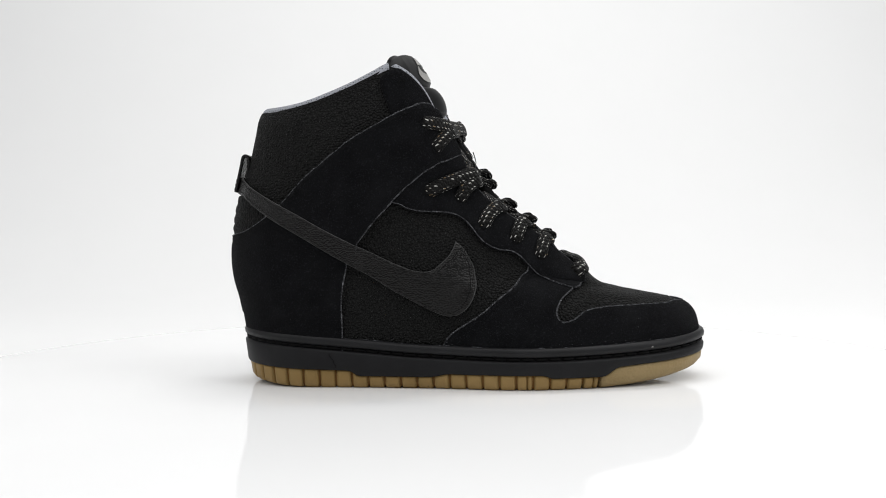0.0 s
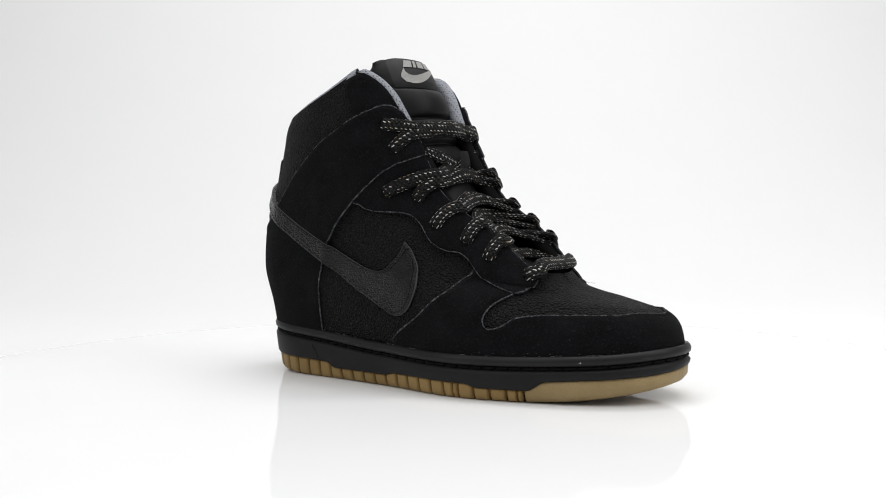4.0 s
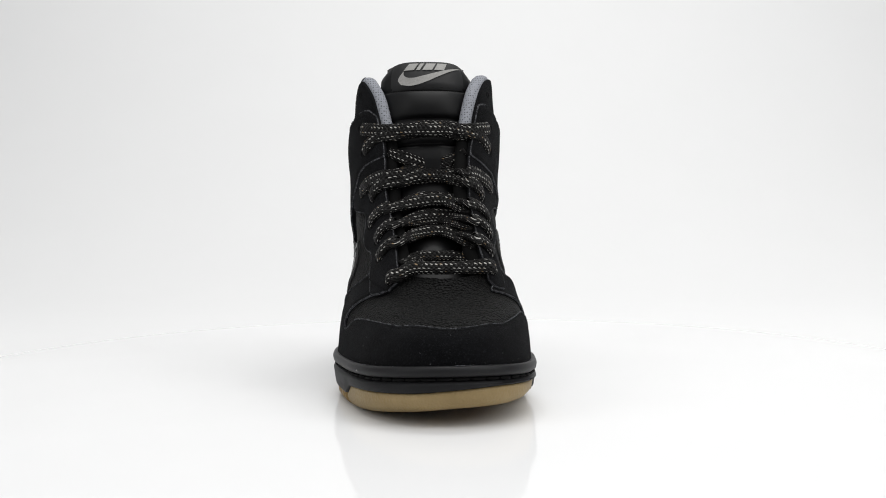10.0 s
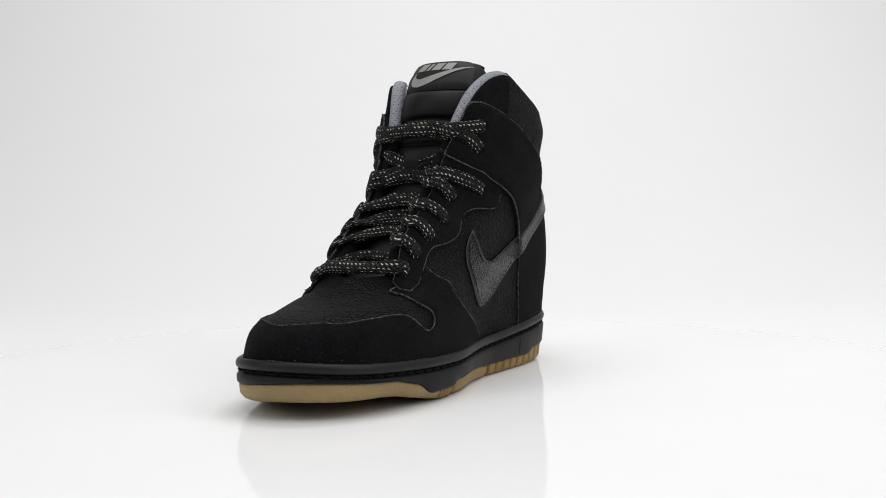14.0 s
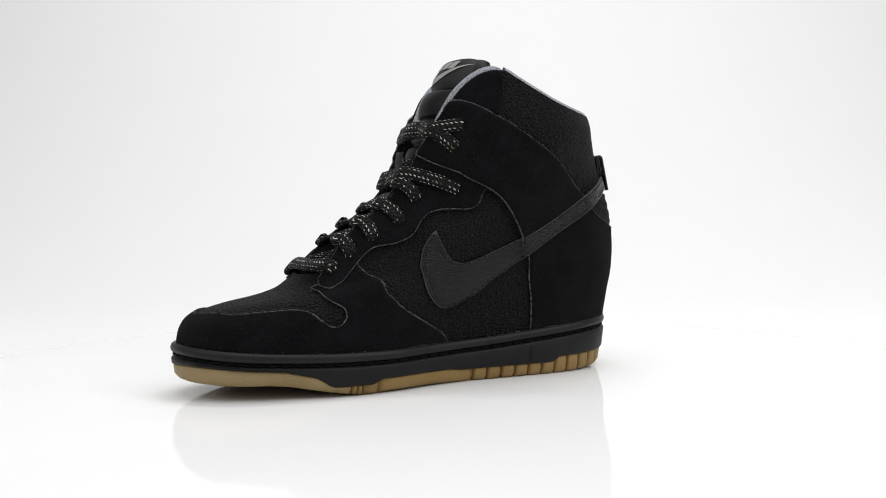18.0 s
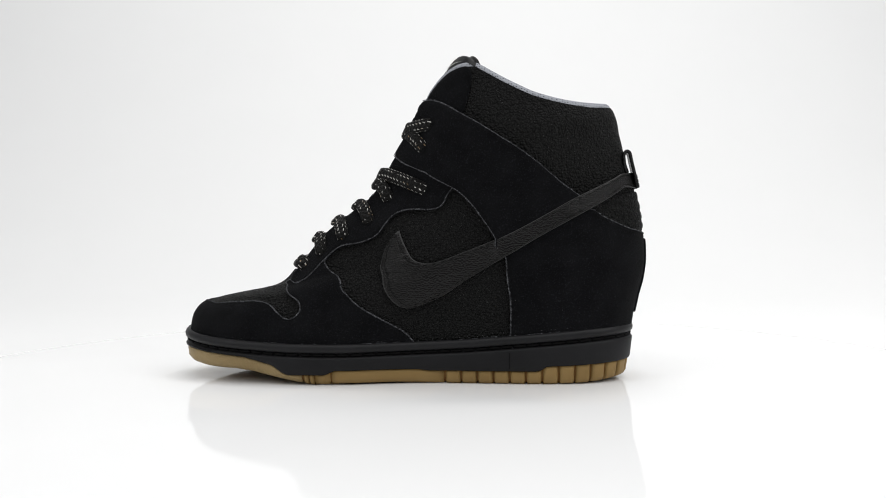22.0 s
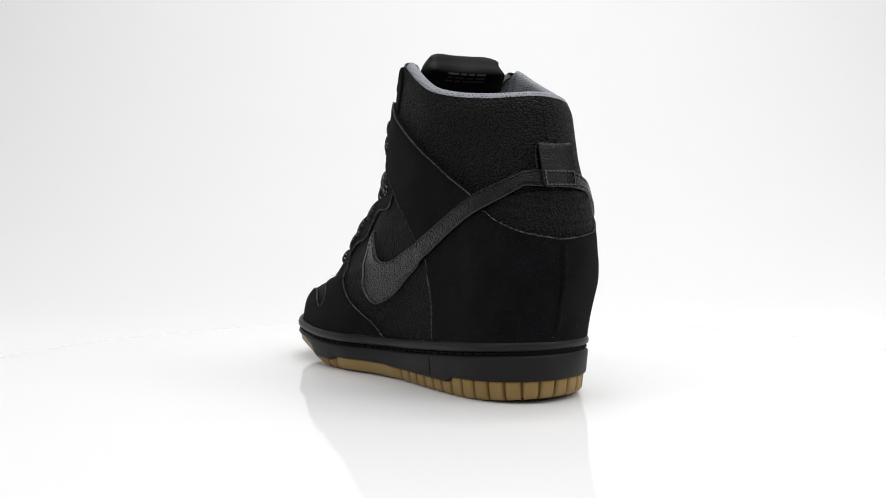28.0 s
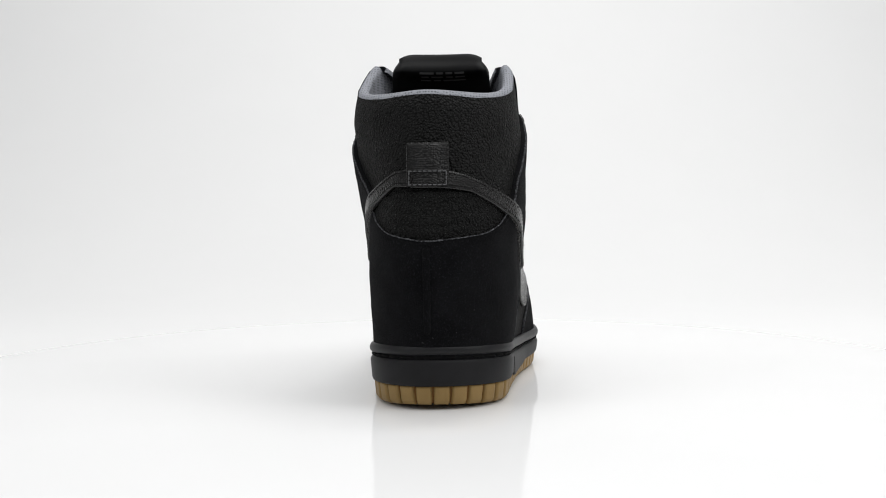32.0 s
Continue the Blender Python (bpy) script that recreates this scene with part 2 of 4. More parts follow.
def sheet(rows, closed=False, cap=False, uv=None):
    """A bmesh over rows of points; closed joins the last point of each row to its first."""
    bm = bmesh.new()
    grid = [[bm.verts.new(p) for p in r] for r in rows]
    n = len(rows[0])
    layer = bm.loops.layers.uv.new("UVMap") if uv else None
    for i in range(len(rows) - 1):
        for j in range(n if closed else n - 1):
            k = (j + 1) % n
            f = bm.faces.new((grid[i][j], grid[i + 1][j], grid[i + 1][k], grid[i][k]))
            if uv:
                for loop, (a, b) in zip(f.loops, ((i, j), (i + 1, j), (i + 1, j + 1), (i, j + 1))):
                    loop[layer].uv = uv(a, b)
    if cap:
        bm.faces.new(grid[0])
        bm.faces.new(list(reversed(grid[-1])))
    return bm


def spline(points, per=6):
    """A smooth line (Catmull-Rom) through points of any dimension."""
    pts = [Vector(p) for p in points]
    out = []
    for k in range(len(pts) - 1):
        a, b = pts[k], pts[k + 1]
        p = pts[k - 1] if k else a * 2 - b
        q = pts[k + 2] if k + 2 < len(pts) else b * 2 - a
        for i in range(per):
            f = i / per
            out.append(0.5 * (2 * a + (b - p) * f + (2 * p - 5 * a + 4 * b - q) * f * f + (3 * a - p - 3 * b + q) * f ** 3))
    return out + [pts[-1]]


def on_skin(phi, v, off=0.0):
    """A place on the upper; the leather lies a little uneven, as on any worn-in last."""
    p = skin(phi, v)
    uneven = noise.noise(p * 42) * 0.00055 + noise.noise(p * 130) * 0.00022
    return p + skin_normal(phi, v) * (off + uneven * min(v * 8, 1.0))


THROAT = [.0195, .0200, .0205, .0212, .0228, .0235, .0235, .0236, .0248, .0272, .0302, .0326]


THROAT_MEDIAL = [.005, .003, .0002, -.0010, -.003, -.0033, -.0025, -.0012, 0, 0, .0015, .004]


def throat_phi(v, inset=0.0, side=-1):
    """phi of the throat's edge at v (above 0.45); on the medial side it opens wider towards the toe."""
    f = min(max((v - 0.45) / 0.55, 0), 1)
    want = glide(THROAT, f) + inset + (glide(THROAT_MEDIAL, f) if side > 0 else 0.0)
    lo, hi = math.pi / 2, math.pi
    for _ in range(24):
        mid = (lo + hi) / 2
        if half_width((1 - math.cos(mid)) / 2, v, side) > want:
            lo = mid
        else:
            hi = mid
    return lo - 0.24 * max(0.0, (v - 0.93) / 0.07) ** 2


def throat_v(z):
    """v at which the throat's lateral edge stands at the height z."""
    lo, hi = 0.45, 1.0
    for _ in range(24):
        v = (lo + hi) / 2
        if skin(throat_phi(v), v).z < z:
            lo = v
        else:
            hi = v
    return v


KX, KY = 0.080, 0.165     # metres for one unit of phi and of v


def outline(points, side, over_front=False, per=6):
    """A smooth line of (phi, v) through places x, z in millimetres of the side view."""
    out = []
    for p in points:
        phi, v = locate(p[0] / 1000, p[1] / 1000, side)
        if side > 0:
            phi = 2 * math.pi - phi if over_front else -phi
        out.append((phi, v))
    return [tuple(p) for p in spline(out, per)]


def even(path, step):
    """The closed path (phi, v) at even steps, in metres of the flat pattern."""
    p = np.array([(a * KX, b * KY) for a, b in path])
    keep = [0]
    for i in range(1, len(p)):
        if np.hypot(*(p[i] - p[keep[-1]])) > 2e-4:
            keep.append(i)
    p = p[keep]
    p = np.vstack([p, p[:1]])
    d = np.r_[0, np.cumsum(np.hypot(*np.diff(p, axis=0).T))]
    n = max(8, int(d[-1] / step))
    s = np.linspace(0, d[-1], n, endpoint=False)
    return np.stack([np.interp(s, d, p[:, 0]), np.interp(s, d, p[:, 1])], 1)


def inside(poly, q):
    x, y = q[:, :1], q[:, 1:]
    a, b = poly, np.roll(poly, -1, 0)
    cross = ((a[:, 1] > y) != (b[:, 1] > y)) & (x < (b[:, 0] - a[:, 0]) * (y - a[:, 1]) / (b[:, 1] - a[:, 1] + 1e-15) + a[:, 0])
    return cross.sum(1) % 2 == 1


def gap_to(poly, q):
    a, b = poly[None], np.roll(poly, -1, 0)[None]
    d, w = b - a, q[:, None] - a
    f = ((w * d).sum(-1) / ((d * d).sum(-1) + 1e-15)).clip(0, 1)
    return np.sqrt(((w - d * f[..., None]) ** 2).sum(-1)).min(1)


def inset_path(poly, depth):
    t = np.roll(poly, -1, 0) - np.roll(poly, 1, 0)
    n = np.stack([-t[:, 1], t[:, 0]], 1) / (np.hypot(t[:, 0], t[:, 1])[:, None] + 1e-12)
    area = (poly[:, 0] * np.roll(poly[:, 1], -1) - np.roll(poly[:, 0], -1) * poly[:, 1]).sum()
    q = poly + n * depth * (1 if area > 0 else -1)
    return q, inside(poly, q) & (gap_to(poly, q) > depth * 0.85)


def panel(name, path, off, thick, materials, parent, label="", stitch=True, step=0.0016, grid=0.0024, swell=None, fray=1.0):
    """A piece of material laid on the upper: cut along the path, with real thickness, a soft shoulder and a row of stitches."""
    poly = even(path, step)
    ring, good = inset_path(poly, 0.0004)
    lo, hi = poly.min(0), poly.max(0)
    gx, gy = np.meshgrid(np.arange(lo[0], hi[0], grid), np.arange(lo[1], hi[1], grid * 0.9))
    gx[::2] += grid / 2
    q = np.stack([gx.ravel(), gy.ravel()], 1)
    q = q[inside(poly, q)]
    q = q[gap_to(poly, q) > 0.0013]
    every = np.vstack([poly, ring[good], q])
    n = len(poly)
    verts, _, faces, *_ = delaunay_2d_cdt([Vector(p) for p in every], [(i, (i + 1) % n) for i in range(n)], [], 1, 1e-7)
    bm = bmesh.new()
    rim = {}
    made = []
    flat = np.array([tuple(v) for v in verts])
    gaps = gap_to(poly, flat)
    for p, g in zip(flat, gaps):
        phi, v = p[0] / KX, min(max(p[1] / KY, 0.0), 1.0)
        lift = off + thick * (0.45 if g < 1e-5 else 1.0)
        if swell:
            lift += swell(phi, v)
        made.append(bm.verts.new(on_skin(phi, v, lift)))
        if g < 1e-5:
            rim[len(made) - 1] = (phi, v)
    edge_slot = 1 if isinstance(materials, (list, tuple)) and len(materials) > 1 else 0
    used = {}
    for f in faces:
        c = flat[list(f)].mean(0)
        if not inside(poly, c[None])[0]:
            continue
        try:
            face = bm.faces.new([made[i] for i in f])
        except ValueError:
            continue
        if any(i in rim for i in f) and gaps[list(f)].max() < 0.0006:
            face.material_index = edge_slot
        for a, b in zip(f, (*f[1:], f[0])):
            used[(a, b)] = 1
    low = {i: bm.verts.new(on_skin(*rim[i], min(off - 0.0008, 0.0006))) for i in rim}
    for a, b in list(used):
        if (b, a) not in used and a in rim and b in rim:
            bm.faces.new((made[b], made[a], low[a], low[b]))
    loose = [v for v in bm.verts if not v.link_faces]
    bmesh.ops.delete(bm, geom=loose, context="VERTS")
    ob = part(name, bm, materials, parent, label)
    if edge_slot and materials[1] is RAW_EDGE:
        cut_edge(even(path, 0.0011), off + thick, ob, fray)
    if stitch:
        seam, fine = inset_path(even(path, 0.0031), 0.0019)
        stitches("stitching", [(p[0] / KX, p[1] / KY) for p, ok in zip(seam, fine) if ok and 0.02 < p[1] / KY < 0.99], off + thick, ob, THREAD, swell=swell)
    return ob


def cut_edge(poly, off, parent, fray):
    """The pale frayed line of a cut suede edge: a thin uneven cord that breaks off here and there."""
    bm = bmesh.new()
    last, n = None, len(poly)
    for k in range(n + 1):
        phi, v = poly[k % n][0] / KX, poly[k % n][1] / KY
        p = on_skin(phi, v, off - .0001 + .0002 * (fray - 1))
        q = on_skin(poly[(k + 1) % n][0] / KX, poly[(k + 1) % n][1] / KY, off - .0001)
        wear = noise.noise(p * 160) * .6 + noise.noise(p * 900) * .6
        if v < .03 or v > .985 or wear < -.22 * fray * fray or (q - p).length < 1e-6:
            last = None
            continue
        r = (.00021 + .00011 * wear) * fray
        up = skin_normal(phi, v)
        side = (q - p).normalized().cross(up)
        p += side * (noise.noise(p * 1500) * .0002)
        ring = [bm.verts.new(p + (side * math.cos(j * math.tau / 5) + up * math.sin(j * math.tau / 5)) * r) for j in range(5)]
        if last:
            for j in range(5):
                bm.faces.new((last[j], last[(j + 1) % 5], ring[(j + 1) % 5], ring[j]))
        last = ring
    loose = [v for v in bm.verts if not v.link_faces]
    bmesh.ops.delete(bm, geom=loose, context="VERTS")
    tagged(part("cut_edge", bm, RAW_EDGE, parent, "pale frayed cut edge of the suede"), kind="stuff")


def capsule(bm, a, b, up, radius):
    """A short rounded stitch from a to b."""
    d = (b - a)
    if d.length < 1e-6:
        return
    ahead = d.normalized()
    side = ahead.cross(up).normalized()
    high = side.cross(ahead)
    rings = []
    for f, r in ((-0.02, 0.5), (0.2, 1.0), (0.8, 1.0), (1.02, 0.5)):
        rings.append([bm.verts.new(a + d * f + (side * math.cos(k * math.tau / 5) + high * math.sin(k * math.tau / 5)) * radius * r) for k in range(5)])
    for r, s in zip(rings, rings[1:]):
        for k in range(5):
            bm.faces.new((r[k], r[(k + 1) % 5], s[(k + 1) % 5], s[k]))
    bm.faces.new(rings[0])
    bm.faces.new(list(reversed(rings[-1])))


def stitches(name, path, off, parent, material, long=0.0021, radius=0.00017, swell=None):
    bm = bmesh.new()
    for k, (phi, v) in enumerate(path):
        q = path[(k + 1) % len(path)]
        more = swell(phi, v) if swell else 0.0
        p, n = on_skin(phi, v, off + more), skin_normal(phi, v)
        ahead = on_skin(q[0], q[1], off + more) - p
        if 1e-5 < ahead.length < 0.006:
            capsule(bm, p, p + ahead.normalized() * long, n, radius)
    return tagged(part(name, bm, material, parent), kind="stuff")


# ---- setting: white paper sweep ----
def build_sweep():
    rows = []
    for x in np.linspace(-3, 3, 13):
        row = [(x, -2.6, -0.009), (x, 0.5, -0.009)]
        for k in range(1, 25):
            a = k / 24 * math.pi / 2
            row.append((x, 0.5 + 1.1 * math.sin(a), -0.009 + 1.1 * (1 - math.cos(a))))
        row += [(x, 1.6, 1.8), (x, 1.6, 2.6)]
        rows.append(row)
    ob = part("backdrop", sheet(rows), PAPER, None)
    return tagged(ob, "seamless white paper sweep behind the turntable", "backdrop", kind="structure")


build_sweep()


def build_turntable():
    base = new("turntable")
    tagged(base, "round glossy white acrylic turntable", "turntable")
    r = 0.368
    edge = [(r - 0.06 + 0.06 * k / 20, -0.0125 * (1 - math.cos(k * math.pi / 40))) for k in range(20, -1, -1)]
    profile = [(0.02, -0.0084), (r - 0.03, -0.0088), (r - 0.004, -0.0128)] + edge + [(r * 0.5, 0.0), (0.01, 0.0)]
    rows = [[(q * math.cos(k * math.tau / 160), q * math.sin(k * math.tau / 160), z) for q, z in profile] for k in range(161)]
    bm = sheet(rows)
    bmesh.ops.remove_doubles(bm, verts=bm.verts, dist=1e-6)
    bm.faces.new([bm.verts.new((0.0105 * math.cos(k * math.tau / 24), 0.0105 * math.sin(k * math.tau / 24), 0.0)) for k in range(24)])
    part("disc", bm, DISC_WHITE, base)
    foot = [(0.0, -0.009), (0.14, -0.009), (0.14, -0.0084), (0.0, -0.0084)]
    part("foot", sheet([[(q * math.cos(k * math.tau / 48), q * math.sin(k * math.tau / 48), z) for q, z in foot] for k in range(49)]), PAPER, base)
    return base


turntable = build_turntable()

# ---- the sneaker ----
sneaker = new("sneaker")
tagged(sneaker, "black suede high-top wedge sneaker with gum sole and flecked laces", "sneaker")

LIP_TOP = [.0330, .0312, .0290, .0270, .0250, .0240, .0234, .0232, .0236, .0247, .0263, .0293]        # from heel to toe
FLOOR_Z = [.0030, .0008, .0, .0, .0, .0, .0, .0, .0002, .0014, .0044, .0092]
HEEL_X, TOE_X = -.1145, .1568


def along(values, x):
    return glide(values, min(max((x - HEEL_X) / (TOE_X - HEEL_X), 0), 1))


def sole_edge(count=560):
    """Points, outward directions and running lengths of the edge on which the sole is built, from the heel round the lateral side."""
    pts = []
    for k in range(count):
        p = skin(-math.pi + math.tau * (k + 0.5) / count, 0.0)
        pts.append((p.x, p.y))
    p = np.array(pts)
    p = np.roll(p, -count // 2, 0)
    t = np.roll(p, -1, 0) - np.roll(p, 1, 0)
    t = sum(np.roll(t, k, 0) for k in range(-3, 4))
    n = np.stack([t[:, 1], -t[:, 0]], 1) / np.hypot(t[:, 0], t[:, 1])[:, None]
    d = np.r_[0, np.cumsum(np.hypot(*(np.roll(p, -1, 0) - p).T))]
    return p, n, d


EDGE_P, EDGE_N, EDGE_D = sole_edge()
ROUND = EDGE_D[-1]


def edge_at(s):
    s = s % ROUND
    pp, nn = np.vstack([EDGE_P, EDGE_P[:1]]), np.vstack([EDGE_N, EDGE_N[:1]])
    at = np.array([np.interp(s, EDGE_D, pp[:, k]) for k in (0, 1)])
    out = np.array([np.interp(s, EDGE_D, nn[:, k]) for k in (0, 1)])
    return at, out / np.hypot(*out)


def length_at(x, side):
    """Running length of the edge at x on one side."""
    best = min((abs(p[0] - x), d) for p, d in zip(EDGE_P, EDGE_D) if (p[1] - YC) * side > 0)
    return best[1]


def band(name, s0, s1, profile, material, parent, label="", step=0.003, shut=True):
    """A strip along the sole's edge between two running lengths, with a closed cross-section of (outward, z)."""
    n = max(2, int(abs(s1 - s0) / step))
    rows = []
    for k in range(n + 1):
        s = s0 + (s1 - s0) * k / n
        at, out = edge_at(s)
        rows.append([(at[0] + out[0] * o, at[1] + out[1] * o, z) for o, z in profile(s, at[0], k / n)])
    return part(name, sheet(rows, closed=True, cap=shut), material, parent, label)


S_LT, S_MT = length_at(.0880, -1), length_at(.0715, 1)      # where the toe piece of the outsole ends


def medial_rise(s):
    """From 0 at the tip of the toe to 1 on its medial side, where the sole lifts more."""
    f = max(0.0, min(1.0, (s % ROUND - ROUND / 2 + .022) / .055))
    return f * f * (3 - 2 * f)


def gum_top(s, x):
    """Height of the seam between midsole and outsole: it dips at the two tabs on each side."""
    lateral = s % ROUND < ROUND / 2
    base = .0030 * medial_rise(s) * max(0, min(1, (x - .088) / .02)) + glide([.0124, .0112, .0103, .0095, .0088, .0085, .0085, .0085, .0102, .0124, .0142, .0168], min(max((x - HEEL_X) / (TOE_X - HEEL_X), 0), 1))

    def tab(a, b, low):
        f = min(max((x - a) / .006, 0), 1) * min(max((b - x) / .010, 0), 1)
        return base + (low - base) * f * f * (3 - 2 * f)
    if lateral:
        return tab(.056, .099, .0066) if x > .03 else tab(-.050, .006, .0068)
    return tab(.054, .091, .0058) if x > .03 else tab(-.066, .010, .0075)


def tuck(x):
    """The sole draws in below at the heel and the toe."""
    return 0.0012 - 0.0010 * max(0, min(1, (x - .10) / .04)) + 0.0012 * max(0, min(1, (-.07 - x) / .04))


def lip_profile(s, x, f):
    z = along(LIP_TOP, x)
    return [(-.004, z - .003), (.0004, z - .0004), (.0022, z + .0003), (.0034, z - .0005), (.0041, z - .0022), (.0038, z - .0040), (.0026, z - .0049), (-.004, z - .0052)]


def midsole_profile(s, x, f):
    z, g, t = along(LIP_TOP, x), gum_top(s, x), tuck(x)
    return [(-.004, z - .0045), (.0014, z - .0046), (.0014, z - .0069), (.0031, z - .0074), (.0037, z - .0084), (.0037 - t * .55, g + .0012), (.0034 - t * .6, g + .0003), (.0018 - t * .6, g - .0001), (-.004, g)]


def sole_z(s, x):
    """Height of the sole's underside: it lifts towards the toe, and more on the medial side."""
    z = along(FLOOR_Z, x) + .0058 * max(0, min(1, (x - .066) / .038)) * max(0, min(1, (.160 - x) / .045)) * medial_rise(s)
    if s % ROUND > ROUND / 2:
        z += .0008 * max(0, min(1, (x + .01) / .03)) * max(0, min(1, (.07 - x) / .02))
    return z


def core_profile(s, x, f):
    z, g, t = sole_z(s, x), gum_top(s, x), tuck(x)
    r = max(0, min(1, (x - .075) / .03))
    return [(-.004, g + .0006), (.0014 - t * .6 - .002 * r, g + .0004), (.0008 - t - .004 * r, (g + z) / 2 + .002 * r), (-.0006 - t - .010 * r, z + .0010 + .004 * r), (-.003 - t - .009 * r, z + .0004 + .004 * r), (-.010 - t - .004 * r, z + .0004 + .004 * r), (-.010 - .005 * r, g)]


def block_profile(deep=0.0):
    def made(s, x, f):
        z, g, t = sole_z(s, x), gum_top(s, x), tuck(x)
        e = min(f, 1 - f)
        pull = 0.0013 * max(0.0, 1 - e / .16) ** 2 if not deep else 0.0003 * (e < 1e-6)
        under = [(-.0006 - t, z), (-.008 - t, z)]
        if deep:
            at, out = edge_at(s)
            under = [(o - t, sole_z(s, x + out[0] * (o - t))) for o in (-.0006, -.0065, -.010, -.016, -.024)]
        r = max(0, min(1, (x - .085) / .04))
        under[0] = (under[0][0] - .0022 * r, under[0][1])
        return [(-.001 - t, g + .0002), (.0024 - t * .6 - pull, g - .0001), (.0027 - t * .75 - pull, g - .0011), (.0023 - t - pull, z + .0024 + .0014 * r), (.0011 - t - .0010 * r - pull, z + .0007 + .0005 * r)] + under
    return made


def build_sole():
    lip = band("foxing_lip", 0, ROUND, lip_profile, LIP, sneaker, "raised charcoal rubber rim of the midsole", shut=False)
    mid = band("midsole", 0, ROUND, midsole_profile, RUBBER, sneaker, "dark grey rubber midsole", shut=False)
    bm = bmesh.new()
    s, k = 0.0, 0
    while s < ROUND:
        at, out = edge_at(s)
        a2, o2 = edge_at(s + 0.0062)
        wave = .0003 * noise.noise(Vector((s * 90, 0, 0)))
        z, z2 = along(LIP_TOP, at[0]) - .0058 + wave, along(LIP_TOP, a2[0]) - .0058 - wave
        capsule(bm, Vector((*(at + out * .0024), z)), Vector((*(a2 + o2 * .0024), z2)), Vector((*out, 0)), .0008)
        s += 0.0072
    part("sidewall_stitching", bm, THREAD, mid, "row of black sidewall stitches")
    for x, side, lean in ((-.0605, -1, .004), (-.0440, 1, -.001)):
        bm = bmesh.new()
        pts = []
        for f in np.linspace(0, 1, 7):
            s = length_at(x + lean * f, side)
            at, out = edge_at(s)
            z0, z1 = along(LIP_TOP, at[0]) - .0088, gum_top(s, at[0]) + .0014
            o = .0037 - tuck(at[0]) * .55 * f + .00005
            pts.append(Vector((*(at + out * o), z0 + (z1 - z0) * f)))
        for a, b in zip(pts, pts[1:]):
            capsule(bm, a, b, Vector((0, side, 0)), .00022)
        part("mould_seam", bm, THREAD, mid, "thin dark moulding seam")
    # core seen between the blocks: groove shade painted in as a darker gum
    core = band("outsole", 0, ROUND, core_profile, GUM_SHADED, sneaker, "gum rubber outsole", shut=False)
    # underside, from edge to edge; the shade beneath the sole is in its colour
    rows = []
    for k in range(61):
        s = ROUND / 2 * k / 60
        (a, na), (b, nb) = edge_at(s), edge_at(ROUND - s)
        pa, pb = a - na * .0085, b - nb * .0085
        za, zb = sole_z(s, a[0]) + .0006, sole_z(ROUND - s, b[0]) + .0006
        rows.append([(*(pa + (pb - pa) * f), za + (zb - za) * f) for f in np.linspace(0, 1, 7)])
    part("sole_underside", sheet(rows), GUM_SHADED, core)
    # toe piece and the plain medial piece
    toe = band("toe_bumper", S_LT + .0012, S_MT - .0012, block_profile(.02), GUM_TOE, core, "pebbled gum rubber toe bumper")
    m1 = length_at(.0560, 1)
    m2 = length_at(-.0080, 1)
    band("arch_strip", m1 + .0008, m2 - .0008, block_profile(), GUM, core, "plain gum rubber arch strip")
    for a, b in ((S_MT, .0028), (S_MT + .0032, .0028)):
        band("tread_block", a, a + b, block_profile(), GUM, core, step=0.0009)
    band("tread_block", S_MT + .0064, m1, block_profile(), GUM, core)
    # blocks round the heel, from the medial arch to the lateral toe
    start, stop = m2, S_LT + ROUND
    count = 37
    wide = (stop - start) / count
    for k in range(count):
        a, b = start + wide * k + .00055, start + wide * (k + 1) - .00055
        if k in (count - 1, count - 5):
            band("tread_block", a, b - .0030, block_profile(), GUM, core, step=0.0006)
            band("tread_block", b - .0026, b, block_profile(), GUM, core, step=0.0013)
        else:
            band("tread_block", a, b, block_profile(), GUM, core, step=0.0006)


def build_shell():
    """The textile body under the overlays, cut into its pieces: closed over the toe, open along the throat above."""
    nf, split = 240, .478
    grids = [[(v, math.pi) for v in np.linspace(0, split, 36)], [(v, None) for v in np.linspace(split, 1.0, 44)]]
    for grid, keys in zip(grids, (("toe_box", "quarter_low"), ("collar_panel", "heel_panel", "quarter_panel"))):
        pieces = {}
        flats = [(v, (e, e) if e else (throat_phi(v), throat_phi(v, 0, 1))) for v, e in grid]
        for j in range(len(flats) - 1):
            for i in range(nf):
                f = -1 + 2 * (i + .5) / nf
                v, e = (flats[j][0] + flats[j + 1][0]) / 2, (flats[j][1][f < 0] + flats[j + 1][1][f < 0]) / 2
                p = skin(f * e, v)
                if p.x > .045 and p.z < .1:
                    key = "toe_box" + (" " if keys[0] == "collar_panel" and p.y > YC else "")
                elif p.z > .118:
                    key = "collar_panel"
                elif p.x < -.085:
                    key = "heel_panel"
                else:
                    key = "quarter_panel" + ("" if p.y < YC else " ")
                pieces.setdefault(key, []).append((i, j))
        for key, cells in pieces.items():
            bm, made = bmesh.new(), {}
            for i, j in cells:
                ring = []
                for a, b in ((i, j), (i + 1, j), (i + 1, j + 1), (i, j + 1)):
                    if (a, b) not in made:
                        v, e = flats[b]
                        made[(a, b)] = bm.verts.new(on_skin((-1 + 2 * a / nf) * e[2 * a < nf], v, .0006 if v > .02 else 0))
                    ring.append(made[(a, b)])
                bm.faces.new(ring)
            part(key.strip(), bm, TEXTILE, sneaker, "black pebble-textured textile panel")


